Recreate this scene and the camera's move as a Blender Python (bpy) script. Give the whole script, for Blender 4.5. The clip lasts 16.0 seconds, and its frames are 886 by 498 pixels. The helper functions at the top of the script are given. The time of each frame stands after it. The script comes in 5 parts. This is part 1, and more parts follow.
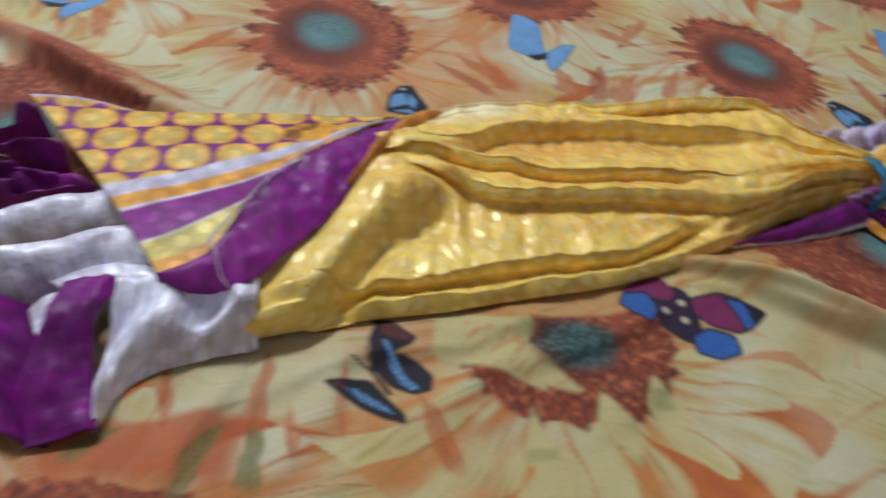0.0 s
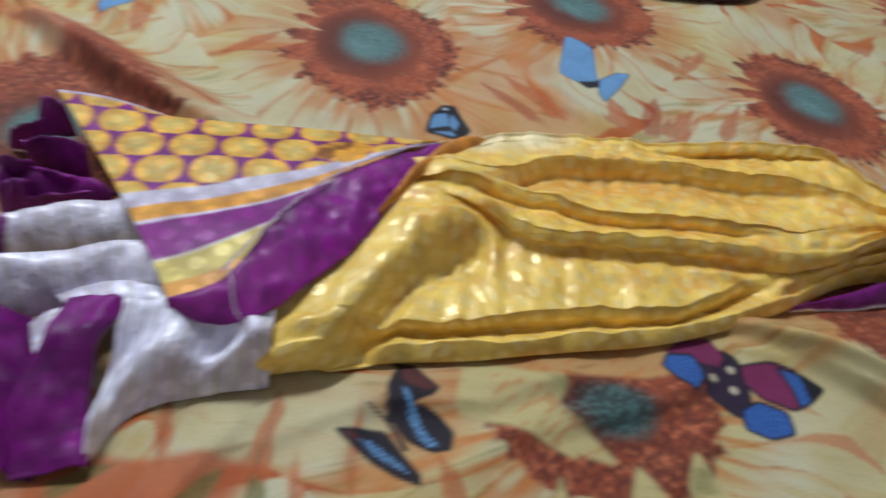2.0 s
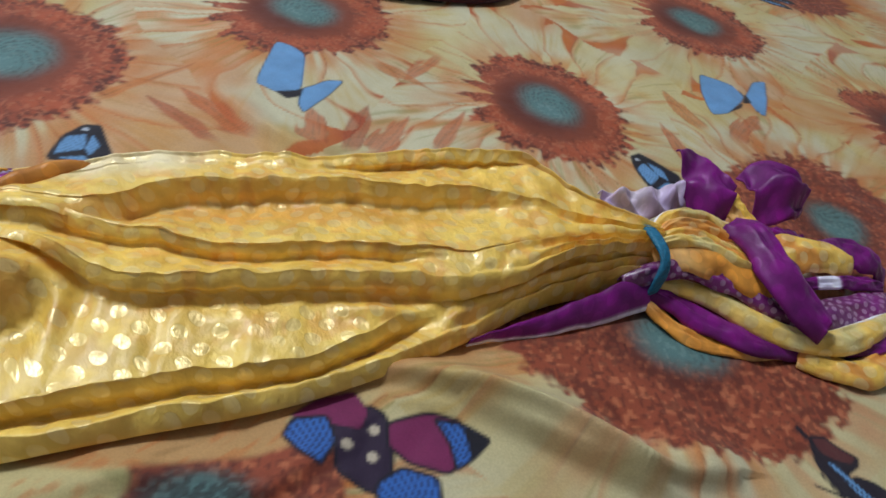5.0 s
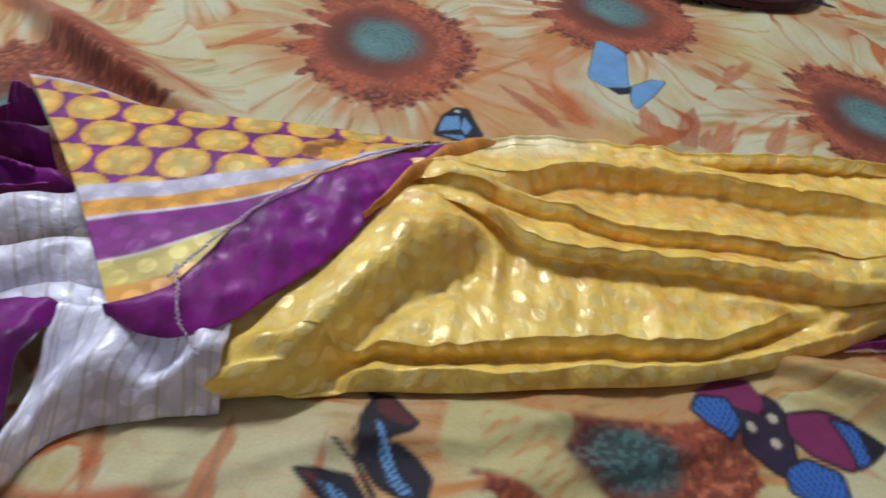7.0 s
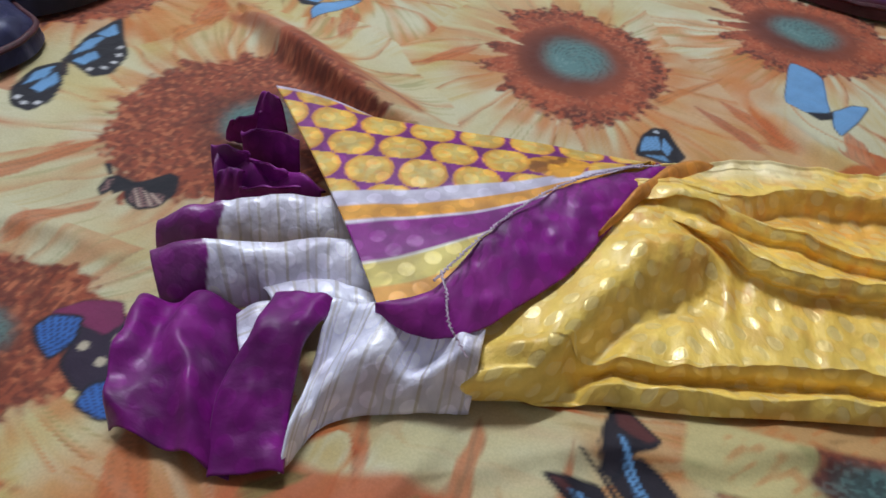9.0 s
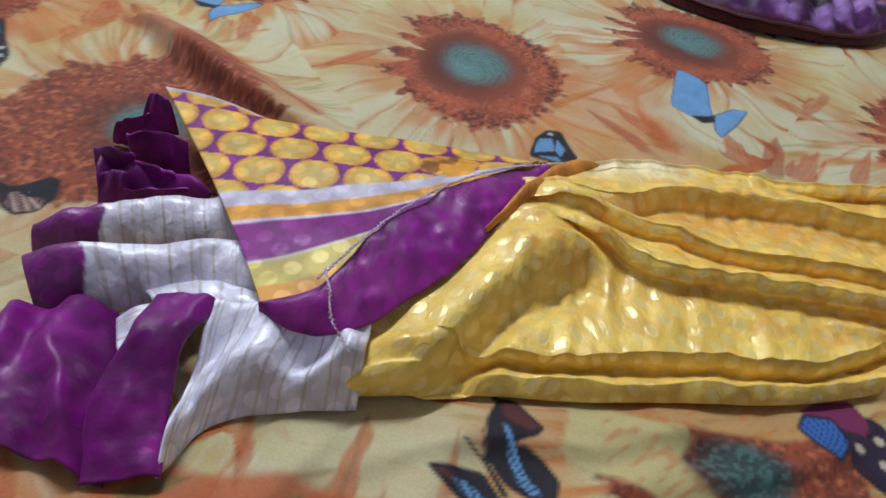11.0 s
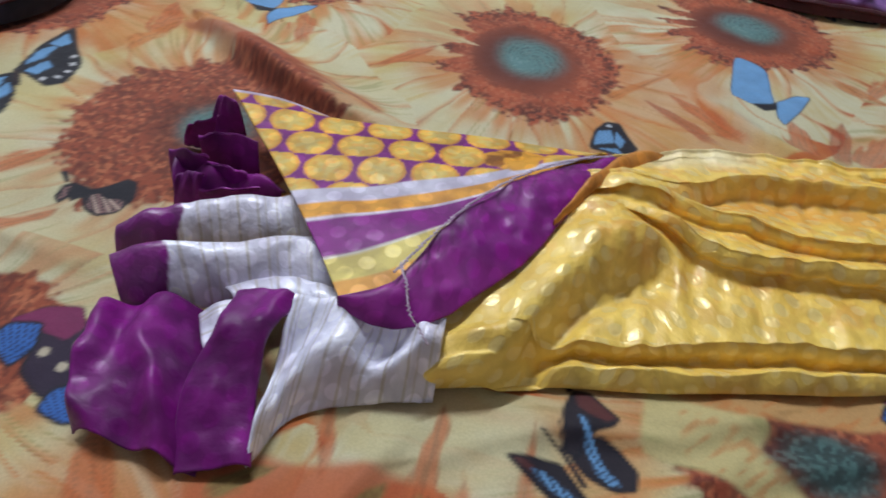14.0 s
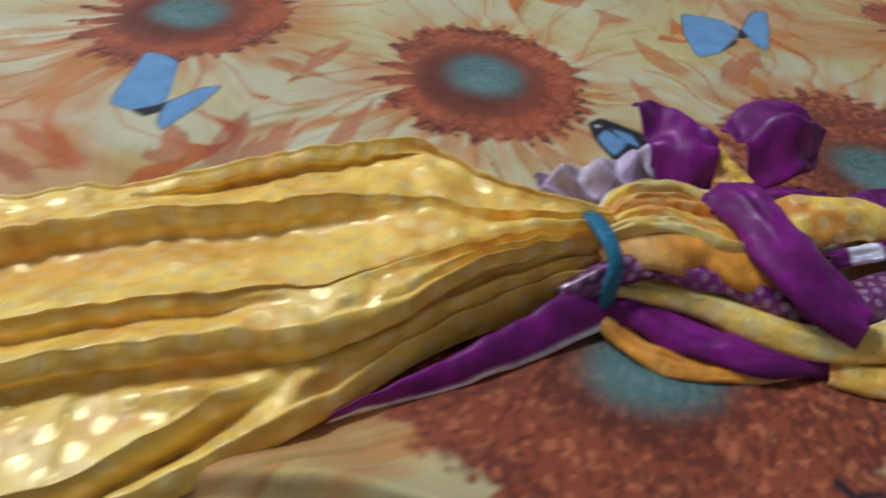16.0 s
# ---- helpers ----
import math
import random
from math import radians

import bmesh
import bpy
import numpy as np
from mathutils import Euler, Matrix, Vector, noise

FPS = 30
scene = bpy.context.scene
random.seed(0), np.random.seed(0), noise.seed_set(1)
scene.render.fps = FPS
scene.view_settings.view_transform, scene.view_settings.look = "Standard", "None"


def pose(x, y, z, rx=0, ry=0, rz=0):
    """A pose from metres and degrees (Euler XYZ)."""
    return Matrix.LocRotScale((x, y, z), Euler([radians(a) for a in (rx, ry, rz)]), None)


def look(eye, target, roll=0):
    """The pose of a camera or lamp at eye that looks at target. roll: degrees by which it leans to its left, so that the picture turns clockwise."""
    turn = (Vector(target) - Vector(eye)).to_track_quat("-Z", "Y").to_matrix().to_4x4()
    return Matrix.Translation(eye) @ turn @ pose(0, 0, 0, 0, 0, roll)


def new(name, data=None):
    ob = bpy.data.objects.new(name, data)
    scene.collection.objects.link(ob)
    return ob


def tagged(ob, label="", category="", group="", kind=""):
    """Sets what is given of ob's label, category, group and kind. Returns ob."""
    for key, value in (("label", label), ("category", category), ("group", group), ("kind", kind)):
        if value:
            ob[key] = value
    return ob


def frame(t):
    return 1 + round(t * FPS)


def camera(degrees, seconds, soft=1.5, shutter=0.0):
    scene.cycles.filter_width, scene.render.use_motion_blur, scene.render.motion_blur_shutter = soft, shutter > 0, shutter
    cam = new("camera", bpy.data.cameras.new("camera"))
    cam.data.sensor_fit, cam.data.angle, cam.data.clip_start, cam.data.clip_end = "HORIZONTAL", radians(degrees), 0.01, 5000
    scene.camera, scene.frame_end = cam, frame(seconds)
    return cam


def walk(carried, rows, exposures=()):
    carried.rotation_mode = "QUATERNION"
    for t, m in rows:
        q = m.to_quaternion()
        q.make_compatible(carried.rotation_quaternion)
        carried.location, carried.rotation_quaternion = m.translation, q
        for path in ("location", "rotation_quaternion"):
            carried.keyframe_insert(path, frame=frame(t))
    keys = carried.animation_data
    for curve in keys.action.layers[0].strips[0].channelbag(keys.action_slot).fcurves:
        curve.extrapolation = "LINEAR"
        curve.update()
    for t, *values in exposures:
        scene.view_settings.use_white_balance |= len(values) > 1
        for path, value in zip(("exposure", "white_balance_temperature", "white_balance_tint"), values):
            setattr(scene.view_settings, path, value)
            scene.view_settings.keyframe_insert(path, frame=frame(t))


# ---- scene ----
cam = camera(67.0, 16.0, soft=1.6, shutter=0.7)
PATH = [
    (0, (-0.022, 0.235, 0.29), (0.175, 1.626, -1.133), 10.1),
    (0.5, (-0.062, 0.238, 0.286), (-0.03, 1.639, -1.141), 9.4),
    (1, (-0.072, 0.239, 0.282), (-0.149, 1.629, -1.153), 7.8),
    (1.5, (-0.052, 0.25, 0.279), (-0.084, 1.678, -1.122), 8.0),
    (2, (-0.026, 0.268, 0.282), (0.094, 1.668, -1.141), 12.6),
    (2.5, (0.042, 0.286, 0.28), (0.322, 1.677, -1.129), 15.3),
    (3, (0.094, 0.308, 0.277), (0.57, 1.684, -1.095), 19.4),
    (3.2, (0.114, 0.317, 0.272), (0.572, 1.722, -1.075), 17.7),
    (5.3, (0.124, 0.327, 0.258), (0.525, 1.777, -1.059), 15.3),
    (5.5, (0.108, 0.325, 0.26), (0.484, 1.783, -1.057), 15.5),
    (6, (0.064, 0.313, 0.26), (0.3, 1.792, -1.066), 14.1),
    (6.5, (0.034, 0.307, 0.256), (0.183, 1.769, -1.1), 14.7),
    (7, (-0.002, 0.3, 0.248), (-0.004, 1.736, -1.144), 11.2),
    (7.5, (-0.016, 0.296, 0.25), (-0.028, 1.737, -1.136), 12.3),
    (8, (-0.046, 0.283, 0.251), (-0.149, 1.729, -1.127), 10.2),
    (8.5, (-0.066, 0.282, 0.25), (-0.316, 1.689, -1.149), 8.3),
    (9, (-0.067, 0.28, 0.249), (-0.342, 1.681, -1.152), 7.0),
    (9.5, (-0.057, 0.279, 0.246), (-0.291, 1.686, -1.156), 6.2),
    (9.7, (-0.054, 0.277, 0.244), (-0.267, 1.703, -1.142), 6.9),
    (11.8, (-0.045, 0.282, 0.253), (-0.101, 1.753, -1.101), 12.0),
    (12, (-0.047, 0.283, 0.252), (-0.117, 1.746, -1.109), 12.2),
    (12.5, (-0.065, 0.276, 0.253), (-0.227, 1.717, -1.124), 8.3),
    (13, (-0.065, 0.272, 0.252), (-0.267, 1.711, -1.123), 7.3),
    (13.5, (-0.063, 0.273, 0.252), (-0.277, 1.711, -1.122), 7.4),
    (14, (-0.06, 0.272, 0.249), (-0.253, 1.71, -1.128), 7.3),
    (14.5, (-0.021, 0.293, 0.253), (-0.038, 1.748, -1.118), 9.8),
    (15, (0.054, 0.327, 0.256), (0.217, 1.76, -1.13), 11.1),
    (15.5, (0.144, 0.366, 0.234), (0.397, 1.806, -1.131), 7.3),
    (16, (0.221, 0.398, 0.206), (0.474, 1.875, -1.120), 3.6),
]
walk(cam, [(t, look(eye, target, roll)) for t, eye, target, roll in PATH])
LAMP_W = 47

# ---- room light: one tube lamp under the ceiling by the far wall, bounced by pale walls ----
world = bpy.data.worlds.new("room_air")
world.use_nodes = True
world.node_tree.nodes["Background"].inputs[0].default_value = (1.0, 0.93, 0.82, 1)
world.node_tree.nodes["Background"].inputs[1].default_value = 0.02
scene.world = world


def area_lamp(name, eye, target, size, size_y, watts, colour):
    data = bpy.data.lights.new(name, "AREA")
    data.shape, data.size, data.size_y = "RECTANGLE", size, size_y
    data.energy, data.color = watts, colour
    ob = new(name, data)
    ob.matrix_world = look(eye, target)
    return ob


area_lamp("tube_lamp_light", (-0.75, 1.5, 2.19), (-0.4, 1.1, 0.0), 1.15, 0.06, LAMP_W, (0.83, 0.915, 1.0))


# ---- helpers of this scene ----
def C(r, g, b):
    """Linear colour from the 0 to 255 values of a paint card."""
    v = np.array((r, g, b)) / 255.0
    return np.where(v <= 0.04045, v / 12.92, ((v + 0.055) / 1.055) ** 2.4)


def step(a, b, x):
    t = np.clip((x - a) / (b - a), 0, 1)
    return t * t * (3 - 2 * t)


def mix(a, b, t):
    t = np.asarray(t)[..., None]
    return a * (1 - t) + b * t


def rnd(ix, iy, seed):
    """A hash in 0..1 for whole numbers."""
    n = (ix.astype(np.int64) * 374761393 + iy.astype(np.int64) * 668265263 + seed * 1442695041) & 0x7FFFFFFF
    n = ((n ^ (n >> 13)) * 1274126177) & 0x7FFFFFFF
    return ((n ^ (n >> 16)) & 0xFFFF) / 65535.0


def vnoise(x, y, seed=0):
    """Smooth noise in 0..1 on a unit lattice."""
    x, y = np.broadcast_arrays(np.asarray(x, float), np.asarray(y, float))
    ix, iy = np.floor(x), np.floor(y)
    fx, fy = x - ix, y - iy
    fx, fy = fx * fx * (3 - 2 * fx), fy * fy * (3 - 2 * fy)
    a, b = rnd(ix, iy, seed), rnd(ix + 1, iy, seed)
    c, d = rnd(ix, iy + 1, seed), rnd(ix + 1, iy + 1, seed)
    return (a * (1 - fx) + b * fx) * (1 - fy) + (c * (1 - fx) + d * fx) * fy


def fbm(x, y, seed=0):
    return 0.55 * vnoise(x, y, seed) + 0.3 * vnoise(2.1 * x, 2.1 * y, seed + 7) + 0.15 * vnoise(4.3 * x, 4.3 * y, seed + 13)


def spline(pts, n):
    """n even samples of a smooth curve through the points (any number of columns)."""
    p = np.array(pts, float)
    p = np.vstack((2 * p[0] - p[1], p, 2 * p[-1] - p[-2]))
    k = len(p) - 3
    t = np.linspace(0, k, 40 * k + 1)
    i = np.minimum(t.astype(int), k - 1)
    f = (t - i)[:, None]
    a, b, c, d = p[i], p[i + 1], p[i + 2], p[i + 3]
    q = 0.5 * (2 * b + (c - a) * f + (2 * a - 5 * b + 4 * c - d) * f ** 2 + (3 * b - a - 3 * c + d) * f ** 3)
    s = np.r_[0, np.cumsum(np.linalg.norm(np.diff(q, axis=0), axis=1))]
    w = np.linspace(0, s[-1], n)
    return np.stack([np.interp(w, s, q[:, j]) for j in range(q.shape[1])], 1)


def sheet_mesh(name, X, Y, Z, colour=None, weft=None):
    """A grid of points as one smooth mesh, with its dye and its thread coordinates (metres along the cloth)."""
    n, m = X.shape
    me = bpy.data.meshes.new(name)
    co = np.stack((X, Y, Z), -1).reshape(-1, 3)
    i = np.arange(n * m).reshape(n, m)
    quads = np.stack((i[:-1, :-1], i[1:, :-1], i[1:, 1:], i[:-1, 1:]), -1).reshape(-1, 4)
    # the normals look up
    j, k = n // 2, m // 2
    e1 = co[i[min(j + 1, n - 1), k]] - co[i[j, k]]
    e2 = co[i[j, min(k + 1, m - 1)]] - co[i[j, k]]
    if np.cross(e1, e2)[2] < 0:
        quads = quads[:, ::-1]
    me.vertices.add(n * m)
    me.vertices.foreach_set("co", co.ravel())
    me.loops.add(quads.size)
    me.loops.foreach_set("vertex_index", quads.ravel().astype(np.int32))
    me.polygons.add(len(quads))
    me.polygons.foreach_set("loop_start", np.arange(0, quads.size, 4, dtype=np.int32))
    me.update(calc_edges=True)
    me.polygons.foreach_set("use_smooth", np.ones(len(quads), bool))
    if colour is not None:
        col = np.ones((n * m, 4), np.float32)
        col[:, :3] = np.broadcast_to(colour, (n, m, 3)).reshape(-1, 3)
        me.attributes.new("dye", "FLOAT_COLOR", "POINT").data.foreach_set("color", col.ravel())
    if weft is not None:
        w = np.zeros((n * m, 3), np.float32)
        w[:, 0], w[:, 1] = weft[0].ravel(), weft[1].ravel()
        me.attributes.new("weft", "FLOAT_VECTOR", "POINT").data.foreach_set("vector", w.ravel())
    me.validate()
    return me


def thread_coords(X, Y, Z):
    """Metres along the two directions of the cloth."""
    P = np.stack((X, Y, Z), -1)
    u = np.zeros(X.shape)
    v = np.zeros(X.shape)
    u[1:] = np.cumsum(np.linalg.norm(np.diff(P, axis=0), axis=2), 0)
    v[:, 1:] = np.cumsum(np.linalg.norm(np.diff(P, axis=1), axis=2), 1)
    return u.mean(1, keepdims=True) + 0 * u, v.mean(0, keepdims=True) * 0.4 + 0.6 * v


def part(name, me, material, parent=None, label="", thick=0.0):
    ob = new(name, me)
    me.materials.append(material)
    if parent is not None:
        ob.parent = parent
    if label:
        ob["label"] = label
    if thick:
        mod = ob.modifiers.new("thickness", "SOLIDIFY")
        mod.thickness, mod.offset = thick, -1.0
    return ob


def from_bm(name, bm, smooth=False):
    me = bpy.data.meshes.new(name)
    bm.normal_update()
    bm.to_mesh(me)
    bm.free()
    if smooth:
        me.polygons.foreach_set("use_smooth", np.ones(len(me.polygons), bool))
    return me


def box_mesh(name, lo, hi, bevel=0.0):
    bm = bmesh.new()
    bmesh.ops.create_cube(bm, size=1.0)
    for v in bm.verts:
        for k in range(3):
            v.co[k] = lo[k] if v.co[k] < 0 else hi[k]
    if bevel:
        bmesh.ops.bevel(bm, geom=bm.edges[:], offset=bevel, segments=3, affect="EDGES", profile=0.6)
    return from_bm(name, bm, bevel > 0)


def tube_mesh(name, pts, radius, sides=8, flat=1.0):
    """A round cord along a path."""
    p = np.array(pts, float)
    n = len(p)
    t = np.gradient(p, axis=0)
    t /= np.linalg.norm(t, axis=1)[:, None] + 1e-9
    up = np.tile((0.0, 0.0, 1.0), (n, 1))
    a = np.cross(t, up)
    bad = np.linalg.norm(a, axis=1) < 1e-3
    a[bad] = (1, 0, 0)
    a /= np.linalg.norm(a, axis=1)[:, None]
    b = np.cross(a, t)
    ang = np.linspace(0, 2 * np.pi, sides + 1)
    r = np.broadcast_to(np.asarray(radius, float), (n,))[:, None, None]
    q = p[:, None] + r * (np.cos(ang)[None, :, None] * a[:, None] + flat * np.sin(ang)[None, :, None] * b[:, None])
    return sheet_mesh(name, q[..., 0], q[..., 1], q[..., 2])


# ---- materials ----
def material(name):
    m = bpy.data.materials.new(name)
    m.use_nodes = True
    return m, m.node_tree, m.node_tree.nodes["Principled BSDF"]


def node(tree, kind, **inputs):
    n = tree.nodes.new(kind)
    for key, value in inputs.items():
        n.inputs[key.replace("_", " ")].default_value = value
    return n


def calc(tree, op, a, b=None, c=None):
    n = tree.nodes.new("ShaderNodeMath")
    n.operation = op
    for i, v in enumerate((a, b, c)):
        if v is None:
            continue
        if isinstance(v, (int, float)):
            n.inputs[i].default_value = v
        else:
            tree.links.new(v, n.inputs[i])
    return n.outputs[0]


def ramp(tree, value, lo, hi, to_lo=0.0, to_hi=1.0):
    n = tree.nodes.new("ShaderNodeMapRange")
    n.interpolation_type = "SMOOTHSTEP"
    tree.links.new(value, n.inputs[0])
    for i, v in enumerate((lo, hi, to_lo, to_hi)):
        n.inputs[i + 1].default_value = v
    return n.outputs[0]


def blend(tree, fac, a, b, mode="MIX"):
    n = tree.nodes.new("ShaderNodeMix")
    n.data_type, n.blend_type = "RGBA", mode
    for v, i in ((fac, 0), (a, 6), (b, 7)):
        if isinstance(v, (int, float)):
            n.inputs[i].default_value = v
        elif isinstance(v, tuple):
            n.inputs[i].default_value = (*v, 1) if len(v) == 3 else v
        else:
            tree.links.new(v, n.inputs[i])
    return n.outputs[2]


def attribute(tree, name):
    n = tree.nodes.new("ShaderNodeAttribute")
    n.attribute_name = name
    return n


def cotton_print():
    """Printed cotton bed sheet: the dye of the print, thread grain, faint soiling."""
    m, tree, bsdf = material("printed_cotton")
    dye = attribute(tree, "dye").outputs["Color"]
    pos = tree.nodes.new("ShaderNodeTexCoord").outputs["Object"]
    grain = node(tree, "ShaderNodeTexNoise", Scale=900.0, Detail=3.0)
    tree.links.new(pos, grain.inputs["Vector"])
    soil = node(tree, "ShaderNodeTexNoise", Scale=9.0, Detail=4.0)
    tree.links.new(pos, soil.inputs["Vector"])
    mottled = blend(tree, 1.0, dye, blend(tree, ramp(tree, grain.outputs[0], 0.3, 0.7), (0.94, 0.94, 0.94), (1.05, 1.05, 1.05)), "MULTIPLY")
    mottled = blend(tree, 1.0, mottled, blend(tree, ramp(tree, soil.outputs[0], 0.35, 0.65), (0.92, 0.9, 0.86), (1.04, 1.04, 1.04)), "MULTIPLY")
    tree.links.new(mottled, bsdf.inputs["Base Color"])
    bsdf.inputs["Roughness"].default_value = 0.72
    bsdf.inputs["Specular IOR Level"].default_value = 0.3
    bsdf.inputs["Sheen Weight"].default_value = 0.12
    fine = node(tree, "ShaderNodeTexNoise", Scale=1600.0, Detail=2.0)
    tree.links.new(pos, fine.inputs["Vector"])
    crumple = node(tree, "ShaderNodeTexNoise", Scale=38.0, Detail=5.0)
    tree.links.new(pos, crumple.inputs["Vector"])
    total = calc(tree, "MULTIPLY_ADD", fine.outputs[0], 0.012, crumple.outputs[0])
    bump = node(tree, "ShaderNodeBump", Strength=0.3, Distance=0.006)
    tree.links.new(total, bump.inputs["Height"])
    tree.links.new(bump.outputs[0], bsdf.inputs["Normal"])
    return m


def satin(name, spot_tint=(1.0, 0.86, 0.30), shade=(0.80, 0.74, 0.56), coat=0.42, pitch=0.0114, dots=1.0, stripes=0.0, gloss=0.75, rough_base=0.46, silk=0.0, sheen_spot=0.0, relief=0.5):
    """Satin with woven-in spots that catch the light, its dye from the cloth, crinkled along the folds."""
    m, tree, bsdf = material(name)
    dye = attribute(tree, "dye").outputs["Color"]
    weft = attribute(tree, "weft").outputs["Vector"]
    turned = node(tree, "ShaderNodeMapping", Rotation=(0, 0, radians(40)))
    tree.links.new(weft, turned.inputs["Vector"])
    wobble = node(tree, "ShaderNodeTexNoise", Scale=40.0)
    tree.links.new(weft, wobble.inputs["Vector"])
    cell = node(tree, "ShaderNodeTexVoronoi", Scale=1.0 / pitch, Randomness=0.12)
    cell.voronoi_dimensions = "2D"
    tree.links.new(turned.outputs[0], cell.inputs["Vector"])
    spot = ramp(tree, cell.outputs["Distance"], 0.35, 0.29)
    keep = ramp(tree, wobble.outputs[0], 0.34, 0.46)
    spot = calc(tree, "MULTIPLY", calc(tree, "MULTIPLY", spot, keep), dots)
    fine = node(tree, "ShaderNodeTexNoise", Scale=700.0, Detail=3.0)
    tree.links.new(weft, fine.inputs["Vector"])
    cloud = node(tree, "ShaderNodeTexNoise", Scale=60.0, Detail=3.0)
    tree.links.new(weft, cloud.inputs["Vector"])
    colour = blend(tree, 1.0, dye, blend(tree, ramp(tree, cloud.outputs[0], 0.35, 0.65), shade, (1.12, 1.12, 1.12)), "MULTIPLY")
    # woven spots, made paler so that part of their sheen is painted in
    bright = blend(tree, 0.5, colour, spot_tint) if spot_tint else blend(tree, 1.0, colour, (1.4, 1.4, 1.4), "MULTIPLY")
    colour = blend(tree, calc(tree, "MULTIPLY", spot, 0.85), colour, bright)
    if stripes:
        # woven lines across the band, thick and thin by turns
        apart = tree.nodes.new("ShaderNodeSeparateXYZ")
        tree.links.new(weft, apart.inputs[0])
        drift = calc(tree, "MULTIPLY_ADD", wobble.outputs[0], 0.004, apart.outputs[0])
        hue = tree.nodes.new("ShaderNodeSeparateColor")
        tree.links.new(dye, hue.inputs[0])
        pale_only = ramp(tree, hue.outputs[1], 0.25, 0.5, 0.0, stripes)
        for gap, wide, depth in ((0.0098, 0.10, 1.0), (0.0141, 0.05, 0.7)):
            saw = calc(tree, "FRACT", calc(tree, "DIVIDE", drift, gap))
            near_line = calc(tree, "ABSOLUTE", calc(tree, "SUBTRACT", saw, 0.5))
            colour = blend(tree, calc(tree, "MULTIPLY", calc(tree, "MULTIPLY", ramp(tree, near_line, wide, wide * 0.4), depth), pale_only), colour, (0.40, 0.33, 0.26))
    tree.links.new(colour, bsdf.inputs["Base Color"])
    rough = calc(tree, "MULTIPLY_ADD", spot, -0.24, rough_base)
    rough = calc(tree, "MULTIPLY_ADD", fine.outputs[0], 0.1, rough)
    tree.links.new(rough, bsdf.inputs["Roughness"])
    bsdf.inputs["Specular IOR Level"].default_value = gloss
    tree.links.new(calc(tree, "MULTIPLY_ADD", spot, sheen_spot, silk), bsdf.inputs["Metallic"])
    bsdf.inputs["Coat Weight"].default_value = coat
    bsdf.inputs["Coat Roughness"].default_value = 0.27
    bsdf.inputs["Coat IOR"].default_value = 1.65
    bsdf.inputs["Sheen Weight"].default_value = 0.04
    bsdf.inputs["Sheen Roughness"].default_value = 0.4
    crinkle = node(tree, "ShaderNodeTexNoise", Scale=1.0, Detail=4.0)
    along = node(tree, "ShaderNodeMapping", Scale=(230.0, 150.0, 1.0))
    tree.links.new(weft, along.inputs["Vector"])
    tree.links.new(along.outputs[0], crinkle.inputs["Vector"])
    pucker = node(tree, "ShaderNodeTexNoise", Scale=70.0, Detail=3.0)
    tree.links.new(weft, pucker.inputs["Vector"])
    height = calc(tree, "MULTIPLY_ADD", spot, 0.12, calc(tree, "MULTIPLY_ADD", fine.outputs[0], 0.08, calc(tree, "MULTIPLY", crinkle.outputs[0], 0.8)))
    height = calc(tree, "MULTIPLY_ADD", pucker.outputs[0], 0.9, height)
    bump = node(tree, "ShaderNodeBump", Strength=relief, Distance=0.0024)
    tree.links.new(height, bump.inputs["Height"])
    tree.links.new(bump.outputs[0], bsdf.inputs["Normal"])
    return m


def plain(name, colour, rough, scale=30.0, spread=0.15, metal=0.0, bump_by=0.1):
    m, tree, bsdf = material(name)
    pos = tree.nodes.new("ShaderNodeTexCoord").outputs["Object"]
    n = node(tree, "ShaderNodeTexNoise", Scale=scale, Detail=5.0)
    tree.links.new(pos, n.inputs["Vector"])
    lo = tuple(float(c) * (1 - spread) for c in colour)
    hi = tuple(min(1.0, float(c) * (1 + spread)) for c in colour)
    tree.links.new(blend(tree, ramp(tree, n.outputs[0], 0.3, 0.7), lo, hi), bsdf.inputs["Base Color"])
    bsdf.inputs["Roughness"].default_value = rough
    bump = node(tree, "ShaderNodeBump", Strength=bump_by, Distance=0.003)
    tree.links.new(n.outputs[0], bump.inputs["Height"])
    tree.links.new(bump.outputs[0], bsdf.inputs["Normal"])
    return m


COTTON = cotton_print()
SATIN = satin("spotted_satin", spot_tint=(1.0, 0.82, 0.40), shade=(0.90, 0.84, 0.70), sheen_spot=0.18, coat=0.16, rough_base=0.50)
SATIN_WHITE = satin("white_spotted_satin", shade=(0.86, 0.86, 0.9), spot_tint=None, coat=0.3, pitch=0.0125, dots=0.8, stripes=0.5, gloss=0.6, rough_base=0.46, silk=0.02)
SPECKLED_BORDER = satin("speckled_border_satin", spot_tint=(0.8, 0.6, 0.8), coat=0.5, pitch=0.0055, dots=0.7, gloss=0.6, rough_base=0.42)
SATIN_PLAIN = satin("border_satin", spot_tint=None, shade=(0.78, 0.74, 0.80), coat=0.05, pitch=0.0125, dots=0.7, gloss=0.34, rough_base=0.50, silk=0.02, relief=0.22)
ELASTIC = plain("blue_green_elastic", C(22, 108, 142), 0.55, 500.0, 0.2, bump_by=0.4)
THREAD = plain("pale_thread", C(190, 170, 190), 0.8, 600.0, 0.2)
WALL = plain("painted_plaster", C(204, 204, 206), 0.85, 12.0, 0.05)
FLOOR = plain("cement_floor", C(140, 132, 122), 0.6, 8.0, 0.15)
WOOD = plain("bed_frame_wood", C(96, 60, 38), 0.5, 20.0, 0.25)
